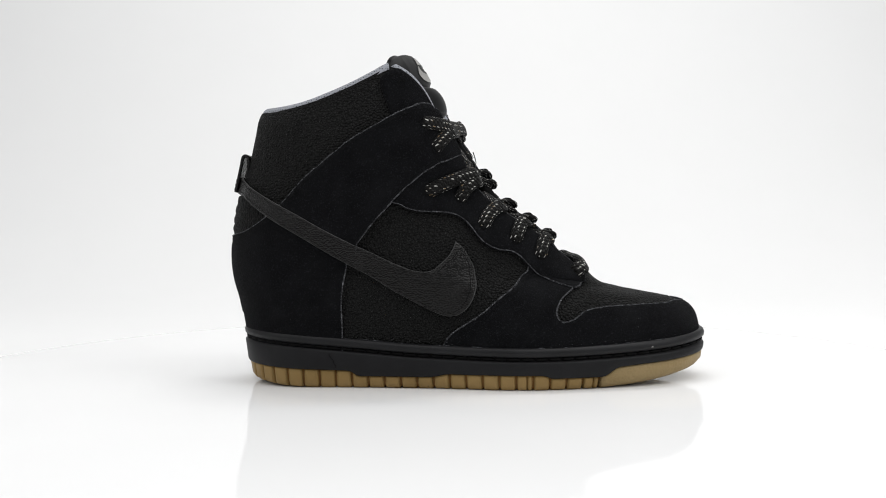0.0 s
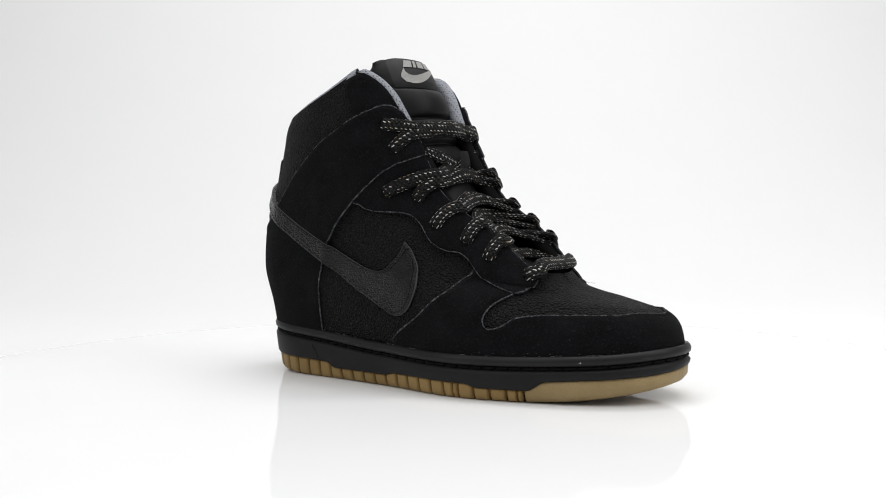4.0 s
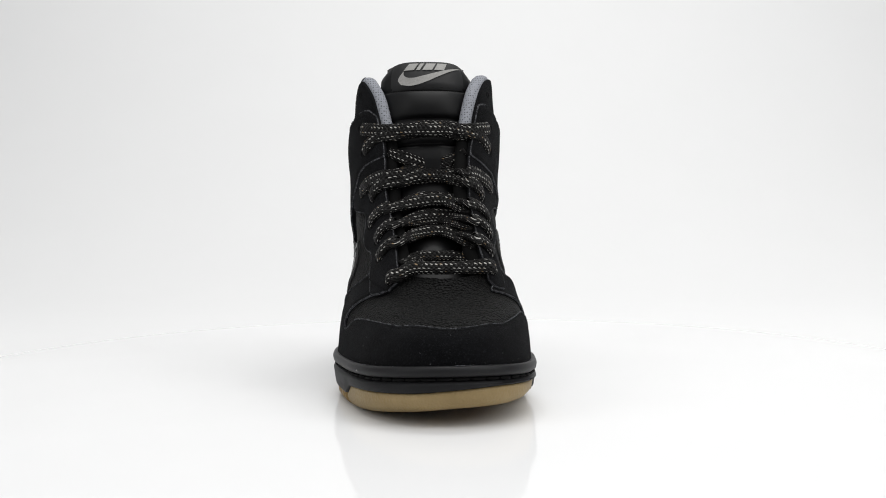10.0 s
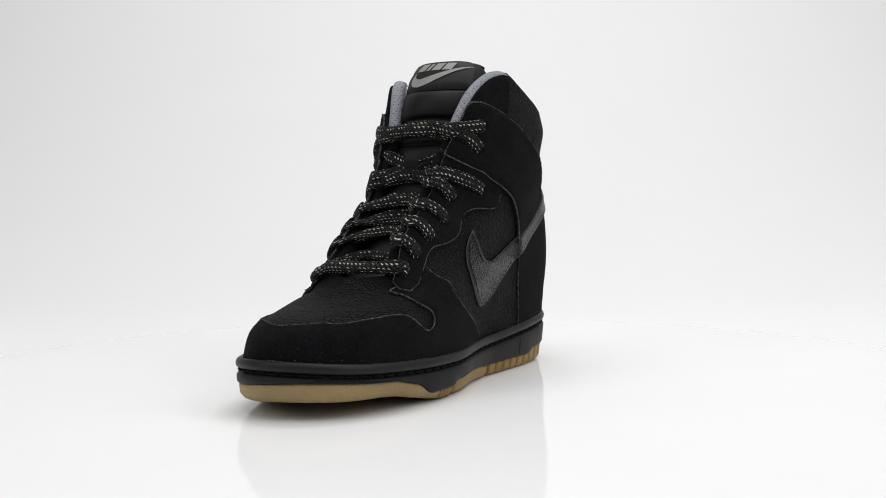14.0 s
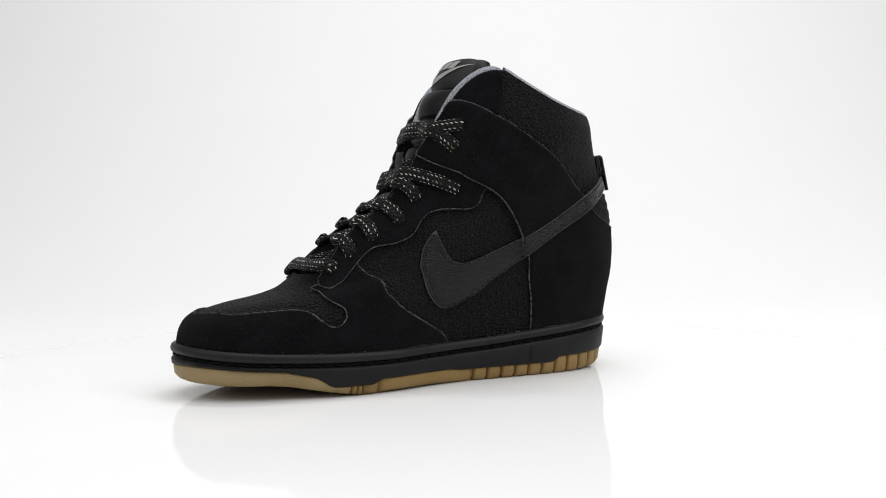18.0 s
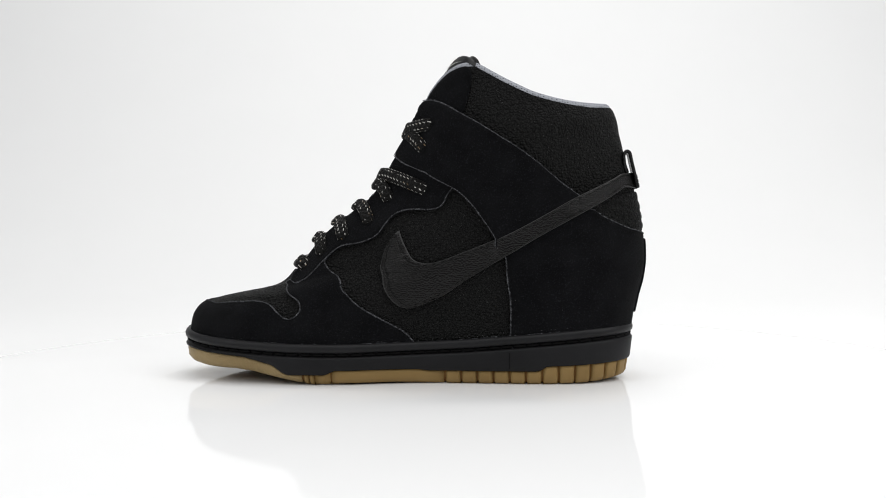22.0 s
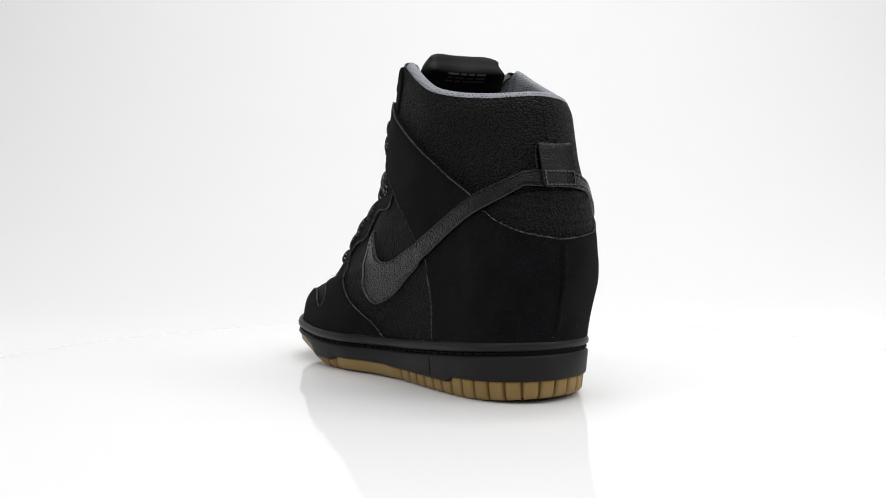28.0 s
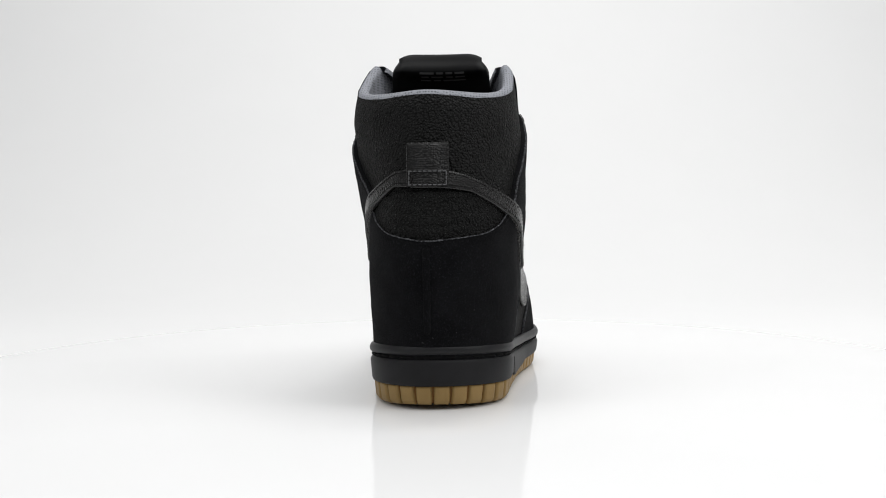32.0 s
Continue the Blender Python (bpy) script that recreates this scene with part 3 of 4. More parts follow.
def build_lining():
    """Pale mesh lining: a soft roll over the collar, the inner face of the flaps and their padded front edges."""
    rows = []
    n = 150
    for k in range(n + 1):
        f = -1 + 2 * k / n
        row = []
        for v, off in ((.845, -.0068), (.875, -.0068), (.905, -.0066), (.935, -.0062), (.965, -.0058), (.99, -.0052)):
            row.append(on_skin(f * (throat_phi(v, 0, -1 if f > 0 else 1) - .01), v, off))
        phi = f * throat_phi(1.0, 0, -1 if f > 0 else 1)
        p = skin(phi, 1.0)
        n2 = skin_normal(phi, .97)
        flat = Vector((n2.x, n2.y, 0)).normalized()
        for o, h in ((-.0056, .0012), (-.0040, .0026), (-.0022, .0028), (-.0008, .0018), (.0003, .0002), (.0004, -.0012)):
            row.append(p + flat * o + Vector((0, 0, h)))
        drop = max(0.0, (abs(f) - .95) / .05) ** 2
        for k2 in range(4, len(row)):
            row[k2] = row[k2] - Vector((0, 0, .0004 * drop))
        rows.append(row)
    part("collar_lining", sheet(rows), LINING, sneaker, "pale grey spacer-mesh collar lining")
    for side in (1, -1):
        for v0, v1, material, name in ((.872, .9985, LINING, "flap_edge"), (.48, .872, BLACK_LINING, "throat_edge")):
            rows = []
            for v in np.linspace(v0, v1, 24):
                e = throat_phi(v, 0, -side)
                rows.append([on_skin(side * (e + d), v, off) for d, off in ((-.03, .0), (.020, .0), (.072, -.0007), (.104, -.0026), (.106, -.0052), (.070, -.0074), (-.02, -.0080))])
            part(name, sheet(rows), material, sneaker, "padded grey mesh edge of the collar flap" if material is LINING else "")
    rows = []
    for k in range(101):
        f = -1 + 2 * k / 100
        rows.append([on_skin(f * throat_phi(max(v, .46), 0, -1 if f > 0 else 1), v, -.007) for v in (.46, .52, .58, .64, .7, .76, .82, .87)])
    part("inner_lining", sheet(rows), BLACK_LINING, sneaker, "black inner lining")


def along_throat(v0, v1, side, inset=0.0, over_front=False, n=12):
    out = []
    for k in range(n + 1):
        v = v0 + (v1 - v0) * k / n
        phi = throat_phi(v, inset, side)
        if side > 0:
            phi = 2 * math.pi - phi if over_front else -phi
        out.append((phi, v))
    return out


def v_of(x, z, side):
    return locate(x / 1000, z / 1000, side)[1]


def top_edge(x, z, side, n=8):
    """Just under the collar's rim, from the throat to the place x, z."""
    a, b = throat_phi(.988, 0, side), locate(x / 1000, z / 1000, side)[0]
    return [((a + (b - a) * k / n) * (1 if side < 0 else -1), .988 + .004 * math.sin(math.pi * k / n)) for k in range(1, n + 1)]


def low_edge(a, b, n=30):
    """Along the sole between two phis."""
    return [(a + (b - a) * k / n, 0.0) for k in range(n + 1)]


def stripe_drop(phi, v):
    """The stripe lies on the strap and the heel counter at the back, and lower, on the textile, in front of them."""
    x = skin(phi, v).x
    f = min(max((x + .046 if phi > 0 else x + .040) / .006, 0.0), 1.0)
    return -.0021 * f * f * (3 - 2 * f) - .0014 * min(max((-.086 - x) / .014, 0.0), 1.0)


def build_overlays():
    two = (SUEDE, RAW_EDGE)
    # toe guard: wraps round the toe from side to side
    lat = outline([(1.3, 22), (7.5, 30.8), (23.1, 41.2), (35.5, 51.3), (44.3, 58.9), (50.1, 66.5)], -1)
    lat += outline([(58, 63), (68, 58.5), (76.5, 55.5), (75.7, 53.9), (69.4, 49.5), (64.6, 42.8), (66.7, 37.0), (73.7, 37.8), (81.5, 42.0), (93.9, 43.3), (112, 43.6), (129, 43.2)], -1)
    med = outline([(129, 43.6), (112, 45.2), (100, 46.0), (92.8, 44.7), (86.5, 40.0), (81.9, 37.4), (77.2, 38.3), (74.0, 42.9), (77.1, 48.3), (84.1, 54.2), (86, 56.5), (78, 60)], 1, True)
    med += outline([(62, 70), (55.4, 61.9), (48.9, 53.2), (39.6, 44.5), (27.1, 37.2), (16.1, 30.8), (7.6, 22)], 1, True)
    mid = spline([lat[-1], (2.85, .184), (math.pi, .174), (3.43, .184), med[0]], 8)
    path = lat + [tuple(p) for p in mid[1:-1]] + med
    path += low_edge(path[-1][0], path[0][0])
    panel("toe_guard", path, .0004, .0014, two, sneaker, "black suede toe guard", fray=1.6)
    # heel counter: wraps round the heel
    lat = outline([(-53, 22), (-53.3, 43.9), (-52.5, 56.5), (-50.4, 66.4), (-49.5, 72)], -1) + outline([(-66, 84), (-85, 95), (-93, 97)], -1) + outline([(-95, 95.4), (-101.9, 90.8), (-109.2, 87.3), (-116, 85.4)], -1)
    med = outline([(-116, 85.6), (-109.3, 88.0), (-98.5, 93.2), (-91.8, 97.8)], 1) + outline([(-84, 99), (-72, 93), (-46, 80), (-42, 76)], 1) + outline([(-42.2, 73.6), (-43.8, 57.5), (-45.4, 42.9), (-44.8, 22)], 1)
    path = lat + [(0.05, v_of(-121, 84, -1)), (-0.05, v_of(-121, 84, -1))] + med
    path += low_edge(path[-1][0], path[0][0])
    heel = panel("heel_counter", path, .0004, .0013, two, sneaker, "black suede heel counter", fray=1.45)
    seam = [(0.024, v_of(-121, 81, -1)), (0.024, .085), (-0.024, .085), (-0.024, v_of(-121, 81, -1))]
    panel("back_seam", seam, .0016, .0012, (SUEDE, SUEDE), heel, stitch=False, step=.002)
    # eyestays
    path = outline([(-26, 108), (-25, 103), (-21.0, 102.2), (-16.5, 99.6), (-8.8, 97.7), (6.7, 96.3), (14.4, 92.5), (23.6, 81.2), (33.0, 75.8), (42.5, 74.0), (50.2, 67.0), (58.9, 59.2), (67.5, 55.2), (74.5, 53.2), (79.5, 53.8), (82.2, 57.3)], -1)
    path += along_throat(.456, .80, -1) + outline([(-8, 128), (-18, 118)], -1)
    panel("eyestay", path, .0012, .0016, two, sneaker, "black suede eyestay on the lateral side")
    path = outline([(-18, 115), (-12, 108), (-8.4, 101.5), (-2.1, 98.6), (10.5, 98.3), (18.5, 96.4), (23.3, 92.7), (29.8, 84.5), (39.5, 80.0), (52.2, 77.4), (60.9, 70.3), (68.6, 62.2), (74.5, 57.4), (79.2, 55.6), (82.4, 57.4)], 1)
    path += along_throat(.450, .80, 1) + outline([(0, 129), (-10, 124)], 1)
    panel("eyestay", path, .0012, .0016, two, sneaker, "black suede eyestay on the medial side")
    # collar tips
    v0 = throat_v(.151)
    path = along_throat(v0, .988, -1) + top_edge(-30.5, 174.6, -1) + outline([(-30.7, 171.0), (-29.8, 166), (-25.8, 153.8), (-24.0, 149)], -1)
    panel("collar_tip", path, .0006, .0012, (SUEDE, SUEDE), sneaker, "black suede collar tip with a lace hole")
    v0 = throat_v(.153)
    path = along_throat(v0, .988, 1) + top_edge(-25, 176, 1) + outline([(-25.1, 171.5), (-23.7, 164), (-20.4, 152.5)], 1)
    panel("collar_tip", path, .0006, .0012, (SUEDE, SUEDE), sneaker, "black suede collar tip with a lace hole")
    # ankle straps
    v0, v1 = throat_v(.1290), throat_v(.1535)
    path = along_throat(v0, v1, -1, -.0004) + outline([(-6.2, 157.4), (-11.6, 157.0), (-25.3, 150.3), (-40.5, 141.3), (-56.0, 130.7), (-71.8, 117.1), (-83.3, 104.3), (-88, 99), (-86.5, 95)], -1)
    path += outline([(-66, 85), (-44.6, 75)], -1) + outline([(-44.0, 81), (-35.1, 92.1), (-22.5, 105.8), (-10.1, 118.1), (0, 124.6)], -1)
    panel("ankle_strap", path, .0022, .0016, two, sneaker, "black suede ankle strap")
    v0, v1 = throat_v(.1295), throat_v(.1560)
    path = along_throat(v0, v1, 1, -.0004) + outline([(2.1, 160.4), (-4.6, 160.4), (-15.6, 155.0), (-31.0, 145.7), (-46.4, 135.9), (-62.1, 123.9), (-77.8, 110.4), (-84, 104.5), (-82.5, 100.5)], 1)
    path += outline([(-65, 91), (-37, 77)], 1) + outline([(-36.8, 83.2), (-32.1, 91.2), (-24.2, 102.3), (-14.8, 110.3), (0.8, 120.0)], 1)
    panel("ankle_strap", path, .0022, .0016, two, sneaker, "black suede ankle strap")
    # one leather stripe: a curved blade on each side, joined round the heel
    up_l = outline([(-108, 115.4), (-83.4, 100.6), (-66.3, 91.1), (-41.5, 78.4), (-23.0, 69.5), (-10.7, 65.2), (-2, 66.1), (4.5, 72.0), (9.6, 81.4)], -1)
    low_l = outline([(9.6, 81.4), (15.5, 75.1), (20.3, 65.2), (21.1, 54.5), (16.3, 44.7), (7.6, 40.4), (-4.7, 44.0), (-23.2, 53.8), (-41.7, 65.2), (-66.5, 79.4), (-85.2, 90.6), (-109, 107.2)], -1)
    up_m = outline([(16.8, 87.6), (12.9, 77.4), (7.2, 70.0), (-1.8, 69.0), (-20.9, 75.8), (-40.0, 83.6), (-65.7, 96.6), (-85.2, 107), (-106, 117.7)], 1)
    low_m = outline([(-108, 110.2), (-72.2, 89.4), (-46.4, 74.8), (-30.4, 65.5), (-8.0, 51.3), (5.5, 45.4), (12.0, 43.5), (18.0, 44.8), (22.8, 49.2), (26.2, 55.8), (27.7, 64.0), (26.6, 73.0), (22.6, 81.4), (16.8, 87.6)], 1)
    vb, vt = v_of(-115, 109.3, -1), v_of(-112, 118.2, -1)
    path = up_l + low_l[1:] + [(0.12, vb), (-0.12, vb)] + low_m + up_m[1:] + [(-0.12, vt), (0.12, vt)]
    panel("side_stripe", path, .0032, .0011, (LEATHER, LEATHER_EDGE), sneaker, "black pebbled leather stripe running round the heel", grid=.0019, swell=stripe_drop)


def tongue_frame(s):
    """Centre, half width, sag of the sides and thickness of the tongue at s from 0 (toe) to 1 (top)."""
    x = glide([.078, .0615, .0435, .0285, .0180, .0110, .0052, -.0012, -.0085, -.0165], s)
    z = glide([.0560, .0680, .0830, .1000, .1190, .1370, .1530, .1665, .1785, .1890], s)
    w = glide([.018, .021, .0235, .025, .026, .027, .0277, .028, .0275, .0255], s)
    sag = glide([.003, .004, .006, .008, .011, .013, .0140, .0135, .0115, .0070], s)
    return x, z, w, sag


def tongue_at(s, a, lift=0.0):
    """A place on the tongue's face: a from -1 (lateral) to 1."""
    x, z, w, sag = tongue_frame(s)
    w *= 1 - .08 * max(0.0, (s - .9) / .1) ** 2
    x2, z2, *_ = tongue_frame(min(s + .01, 1.0) if s < .99 else s - .01)
    tx, tz = (x2 - x, z2 - z) if s < .99 else (x - x2, z - z2)
    n = math.hypot(tx, tz)
    nx, nz = tz / n, -tx / n
    back = sag * abs(a) ** 2.2
    level = min(max((s - .5) / .3, 0.0), 1.0)
    return Vector((x + nx * lift - back * (nx * (1 - level) + level), YC + .002 * min(s * 2, 1) + a * w, z + nz * lift - back * nz * (1 - level) - .0045 * abs(a) ** 5 * max(0.0, (s - .88) / .12)))


def quilt(s):
    """Padding between the sewn lines of the tongue."""
    lines = [0.0, .30, .45, .56, .665, .808, 1.0]
    for a, b in zip(lines, lines[1:]):
        if a <= s <= b:
            deep = .0022 * sum(math.exp(-((s - c) / .009) ** 2) for c in lines[1:-1])
            return -deep + (.0022 if b < .7 else .0036 if b < .9 else .0018) * max(0.0, math.sin(math.pi * (s - a) / (b - a))) ** .55
    return 0.0


def tongue_face(s, a, more=0.0):
    """A place on the padded front of the tongue."""
    e = math.sqrt(max(0.0, 1 - abs(a) ** 4))
    return tongue_at(s, a, .0033 * e + quilt(s) * (1 - abs(a) ** 3) - .003 + more)


def tongue_thick(s):
    thick = .0050 + .014 * max(0, s - .6)
    return thick * math.sqrt(max(.1, 1 - ((s - .95) / .05) ** 2)) if s > .95 else thick


def tongue_back(s, a, more=0.0):
    """A place on the inner face of the tongue."""
    e = math.sqrt(max(0.0, 1 - abs(a) ** 4))
    p = tongue_at(s, a, -tongue_thick(s) * e - .003 - .002 * min(max((s - .9) / .07, 0), 1) - more)
    full = .0030 * min(max((s - .6) / .25, 0), 1) * abs(a) ** 4 * (1 - .7 * max(0.0, (s - .96) / .04))
    return p + Vector((-full * .6, math.copysign(full, a), 0))


def build_tongue():
    base = new("tongue")
    base.parent = sneaker
    rows = []
    ns, na = 200, 20
    for i in range(ns + 1):
        s = i / ns
        front, back = [], []
        for k in range(na + 1):
            a = -1 + 2 * k / na
            front.append(tongue_face(s, a, -.005 * (1 - a * a) * max(0.0, (s - .985) / .015) ** 2))
            back.append(tongue_back(s, a))
        rows.append(front + list(reversed(back[1:-1])))
    other = [front[0]] + back[1:-1] + [front[-1]]
    for f, h in ((.35, .0012), (.7, .0018), (1.0, .002)):
        ring = []
        for k, p in enumerate(rows[ns]):
            j = k if k <= na else 2 * na - k
            m = (front[j] + other[j]) / 2
            ring.append(p + (m - p) * f + Vector((0, 0, h)))
        rows.append(ring)
    part("tongue_pad", sheet(rows, closed=True), TONGUE, base, "padded black nylon tongue")
    # label with printed bar and curved mark
    rows = [[tongue_face(s, a, .0007 if 0 < k < 10 else -.0006) for k, a in enumerate(np.linspace(-.90, .90, 11))] for s in np.linspace(.812, .975, 11)]
    label = part("tongue_label", sheet(rows), SATIN, base, "black woven label with silver-grey print")
    lo, hi = .815, .965

    def spot(p, q, lift=.0011):
        return tongue_face(lo + (hi - lo) * q, -.88 + 1.76 * p, lift)
    upper = spline([(.17, .10), (.135, .30), (.20, .62)], 8)
    inner = spline([(.20, .62), (.21, .42), (.29, .33), (.45, .42), (.97, .86)], 8)
    outer = spline([(.97, .86), (.50, .22), (.30, .06), (.17, .10)], 10)
    ring = upper + inner[1:] + outer[1:-1]
    verts, _, faces, *_ = delaunay_2d_cdt([Vector((p[0], p[1])) for p in ring], [(i, (i + 1) % len(ring)) for i in range(len(ring))], [], 1, 1e-6)
    bm = bmesh.new()
    vs = [bm.verts.new(spot(p[0], p[1])) for p in verts]
    for f in faces:
        bm.faces.new([vs[i] for i in f])
    part("printed_mark", bm, PRINT, label, "silver-grey curved mark")
    # the printed word is drawn as plain slanted bars
    for k in range(4):
        bm = bmesh.new()
        a, b = .20 + .15 * k, .20 + .15 * k + (.125 if k != 1 else .05)
        if k > 1:
            a, b = a - .07, b - .07
        grid = [[bm.verts.new(spot(p + .06 * q, .64 + .32 * q)) for p in np.linspace(a, b, 3)] for q in np.linspace(0, 1, 3)]
        for r0, r1 in zip(grid, grid[1:]):
            for j in range(2):
                bm.faces.new((r0[j], r0[j + 1], r1[j + 1], r1[j]))
        part("printed_bar", bm, PRINT, label)
    # lace loop
    rows = [[tongue_face(s, a, .0062) for a in (-.18, -.09, 0.0, .09, .18)] for s in np.linspace(.445, .510, 6)]
    part("lace_keeper", sheet(rows), TONGUE, base, "black webbing lace keeper")
    # care print on the back of the tongue: words as plain bars
    for s, words in ((.968, (4, 3, 3, 6)), (.942, (4, 3, 5, 3)), (.916, (9, 3, 4))):
        a0 = -.52
        for n in words:
            a1 = a0 + .052 * n
            rows = [[tongue_back(q, a, .0006) for a in np.linspace(a0, a1, 4)] for q in (s, s - .011)]
            part("printed_line", sheet(rows), FAINT, base)
            a0 = a1 + .05


def lace(points, normals, wide=.0078, thick=.0034, parent=None, label=""):
    """A flat braided cord through points; normals give the side it turns outward."""
    path, nn = spline(points, 10), spline(normals, 10)
    total = sum((b - a).length for a, b in zip(path, path[1:]))
    rows, run, lengths, m = [], 0.0, [], 18
    for k, p in enumerate(path):
        ahead = (path[min(k + 1, len(path) - 1)] - path[max(k - 1, 0)]).normalized()
        up = (nn[k] - ahead * nn[k].dot(ahead)).normalized()
        side = ahead.cross(up)
        if k:
            run += (p - path[k - 1]).length
        lengths.append(run)
        slim = min(1.0, 0.55 + min(run, total - run) / 0.016)
        row = []
        for j in range(m):
            a = math.tau * j / m
            c, s = math.cos(a), math.sin(a)
            q = p + side * (slim * wide / 2 * math.copysign(abs(c) ** .75, c)) + up * (thick / 2 * math.copysign(abs(s) ** .85, s))
            row.append(q + (q - p).normalized() * (noise.noise(q * 700) * .00016))
        rows.append(row)
    bm = sheet(rows, closed=True, cap=True, uv=lambda i, j: (lengths[i], wide * 2.2 * j / m))
    return part("lace", bm, LACE, parent, label)


HOLES_L = [(76.9, 61.5), (56.9, 71), (43, 80), (24.5, 88.5), (11.8, 103.8), (-6.4, 108), (-2.5, 131.5), (-9.5, 147)]
HOLES_M = [(81.7, 64.5), (63.7, 73), (50.7, 82), (35.2, 91), (23.8, 103.8), (0.9, 109.5), (1.4, 132.5), (-3.4, 147)]


def build_laces():
    base = new("laces")
    base.parent = sneaker
    base["label"] = "flat black braided laces with pale flecks"

    def hole(k, side, off):
        x, z = (HOLES_L if side < 0 else HOLES_M)[k]
        phi, v = locate(x / 1000, z / 1000, side)
        phi = min(phi, throat_phi(max(v, .46), 0, side) - .09)
        phi = phi if side < 0 else -phi
        return on_skin(phi, v, off), skin_normal(phi, v), phi, v

    def edge(z, side, past=.05):
        """phi and v of the throat's edge at the height z."""
        v = max(throat_v(z), .462)
        return (throat_phi(v, 0, side) + past) * (1 if side < 0 else -1), v

    def tongue_s(z):
        return min((abs(tongue_at(s, 0).z - z), s) for s in np.linspace(0, 1, 201))[1]

    def middle(z, a, off):
        s = tongue_s(z)
        return tongue_face(s, a, off), (tongue_at(s, 0, .01) - tongue_at(s, 0, 0)).normalized()

    def rising(k, side, dz):
        """From below the hole up over the edge of the eyestay."""
        p, n, phi, v = hole(k, side, .0)
        ephi, ev = edge(p.z + dz, side)
        out = []
        for f, off in ((.0, -.0045), (.06, .0026), (.38, .0042), (.80, .0039), (1.05, .0028)):
            a, b = phi + (ephi - phi) * f, v + (ev - v) * min(1.0, 1.7 * f - .7 * f * f)
            out.append((on_skin(a, b, off), skin_normal(a, b)))
        return out, p.z

    def strand(k, side, rise, high):
        row, z = rising(k, side, rise * 1.15)
        row.append(middle(z + rise * 1.28, side * .4, high))
        row.append(middle(z + rise * 1.35, -side * .25, high - .0006))
        q, v = edge(z + rise * .95, -side, .03)
        row.append((on_skin(q, v, .0002), skin_normal(q, v)))
        lace([p for p, _ in row], [n for _, n in row], parent=base)

    def bar(k, high, lift):
        a, z = rising(k, -1, lift)
        b, z2 = rising(k, 1, lift)
        row = a + [middle(z + lift * 1.3, -.4, high), middle((z + z2) / 2 + lift * 1.5, 0, high + .0006), middle(z2 + lift * 1.3, .4, high)] + b[::-1]
        lace([p for p, _ in row], [n for _, n in row], parent=base)

    a, b = rising(0, -1, .0015)[0], rising(0, 1, .0015)[0]
    low = [(Vector((.0822 - .06 * (y * 20) ** 2 * .1, YC + y, .0690)), Vector((.6, 0, .8))) for y in (-.014, 0.0, .014)]
    row = a[:4] + low + b[:4][::-1]
    lace([p for p, _ in row], [n for _, n in row], wide=.0086, thick=.0046, parent=base, label="lowest straight bar of the lacing")
    # the crossing that runs under the eyestays and through the keeper
    for side in (-1, 1):
        row = []
        for place, past, off in ((.1325, side, .0002), (.1125, -side, .0002)):
            q, v = edge(place, past, .03)
            row.append((on_skin(q, v, off), skin_normal(q, v)))
        row[1:1] = [middle(.1275, side * .5, .0022), middle(.1215, 0.0, .0016 if side < 0 else .0034), middle(.1165, -side * .5, .0016)]
        lace([p for p, _ in row], [n for _, n in row], parent=base)
    rises = [0, .0085, .0088, .0092, .0092, .0088, .0090]
    for k in range(1, 7):
        strand(k, -1, rises[k], .0048 if k % 2 else .0026)
        strand(k, 1, rises[k], .0026 if k % 2 else .0048)
    bar(7, .0046, -.0025)
    # first crossing, behind the lowest bar
    row = []
    for side, a in ((-1, -.45), (1, .45)):
        q, v = edge(.0705, side, .02)
        ends = [(on_skin(q, v, .0005), skin_normal(q, v)), middle(.0705, a, .0030)]
        row += ends if side < 0 else ends[::-1]
    lace([p for p, _ in row], [n for _, n in row], parent=base)
    # eyelets
    for k in range(8):
        for side in (-1, 1):
            h, n, phi, v = hole(k, side, .0)
            bm = bmesh.new()
            lift = .0042 if k > 5 else .0031
            c = on_skin(phi, v, lift)
            u = n.orthogonal().normalized()
            w = n.cross(u)
            rings = [[bm.verts.new(c + (u * math.cos(j * math.tau / 14) + w * math.sin(j * math.tau / 14)) * r + n * d) for j in range(14)] for r, d in ((.0021, -.0003), (.0019, .0002), (.0015, -.0004), (.0013, -.0016))]
            for r0, r1 in zip(rings, rings[1:]):
                for j in range(14):
                    bm.faces.new((r0[j], r0[(j + 1) % 14], r1[(j + 1) % 14], r1[j]))
            bm.faces.new(rings[-1])
            part("eyelet", bm, THREAD, sneaker)
    for x, z, side in ((-19.1, 168.3, -1), (-12.1, 167.9, 1)):
        phi, v = locate(x / 1000, z / 1000, side)
        phi = phi if side < 0 else -phi
        n, c = skin_normal(phi, v), on_skin(phi, v, .0023)
        u = n.orthogonal().normalized()
        w = n.cross(u)
        bm = bmesh.new()
        rings = [[bm.verts.new(c + (u * math.cos(j * math.tau / 14) + w * math.sin(j * math.tau / 14)) * r + n * d) for j in range(14)] for r, d in ((.0021, -.0006), (.0019, -.0002), (.0016, -.0004), (.0013, -.0014))]
        for r0, r1 in zip(rings, rings[1:]):
            for j in range(14):
                bm.faces.new((r0[j], r0[(j + 1) % 14], r1[(j + 1) % 14], r1[j]))
        bm.faces.new(rings[-1])
        part("eyelet", bm, THREAD, sneaker, "empty lace hole")


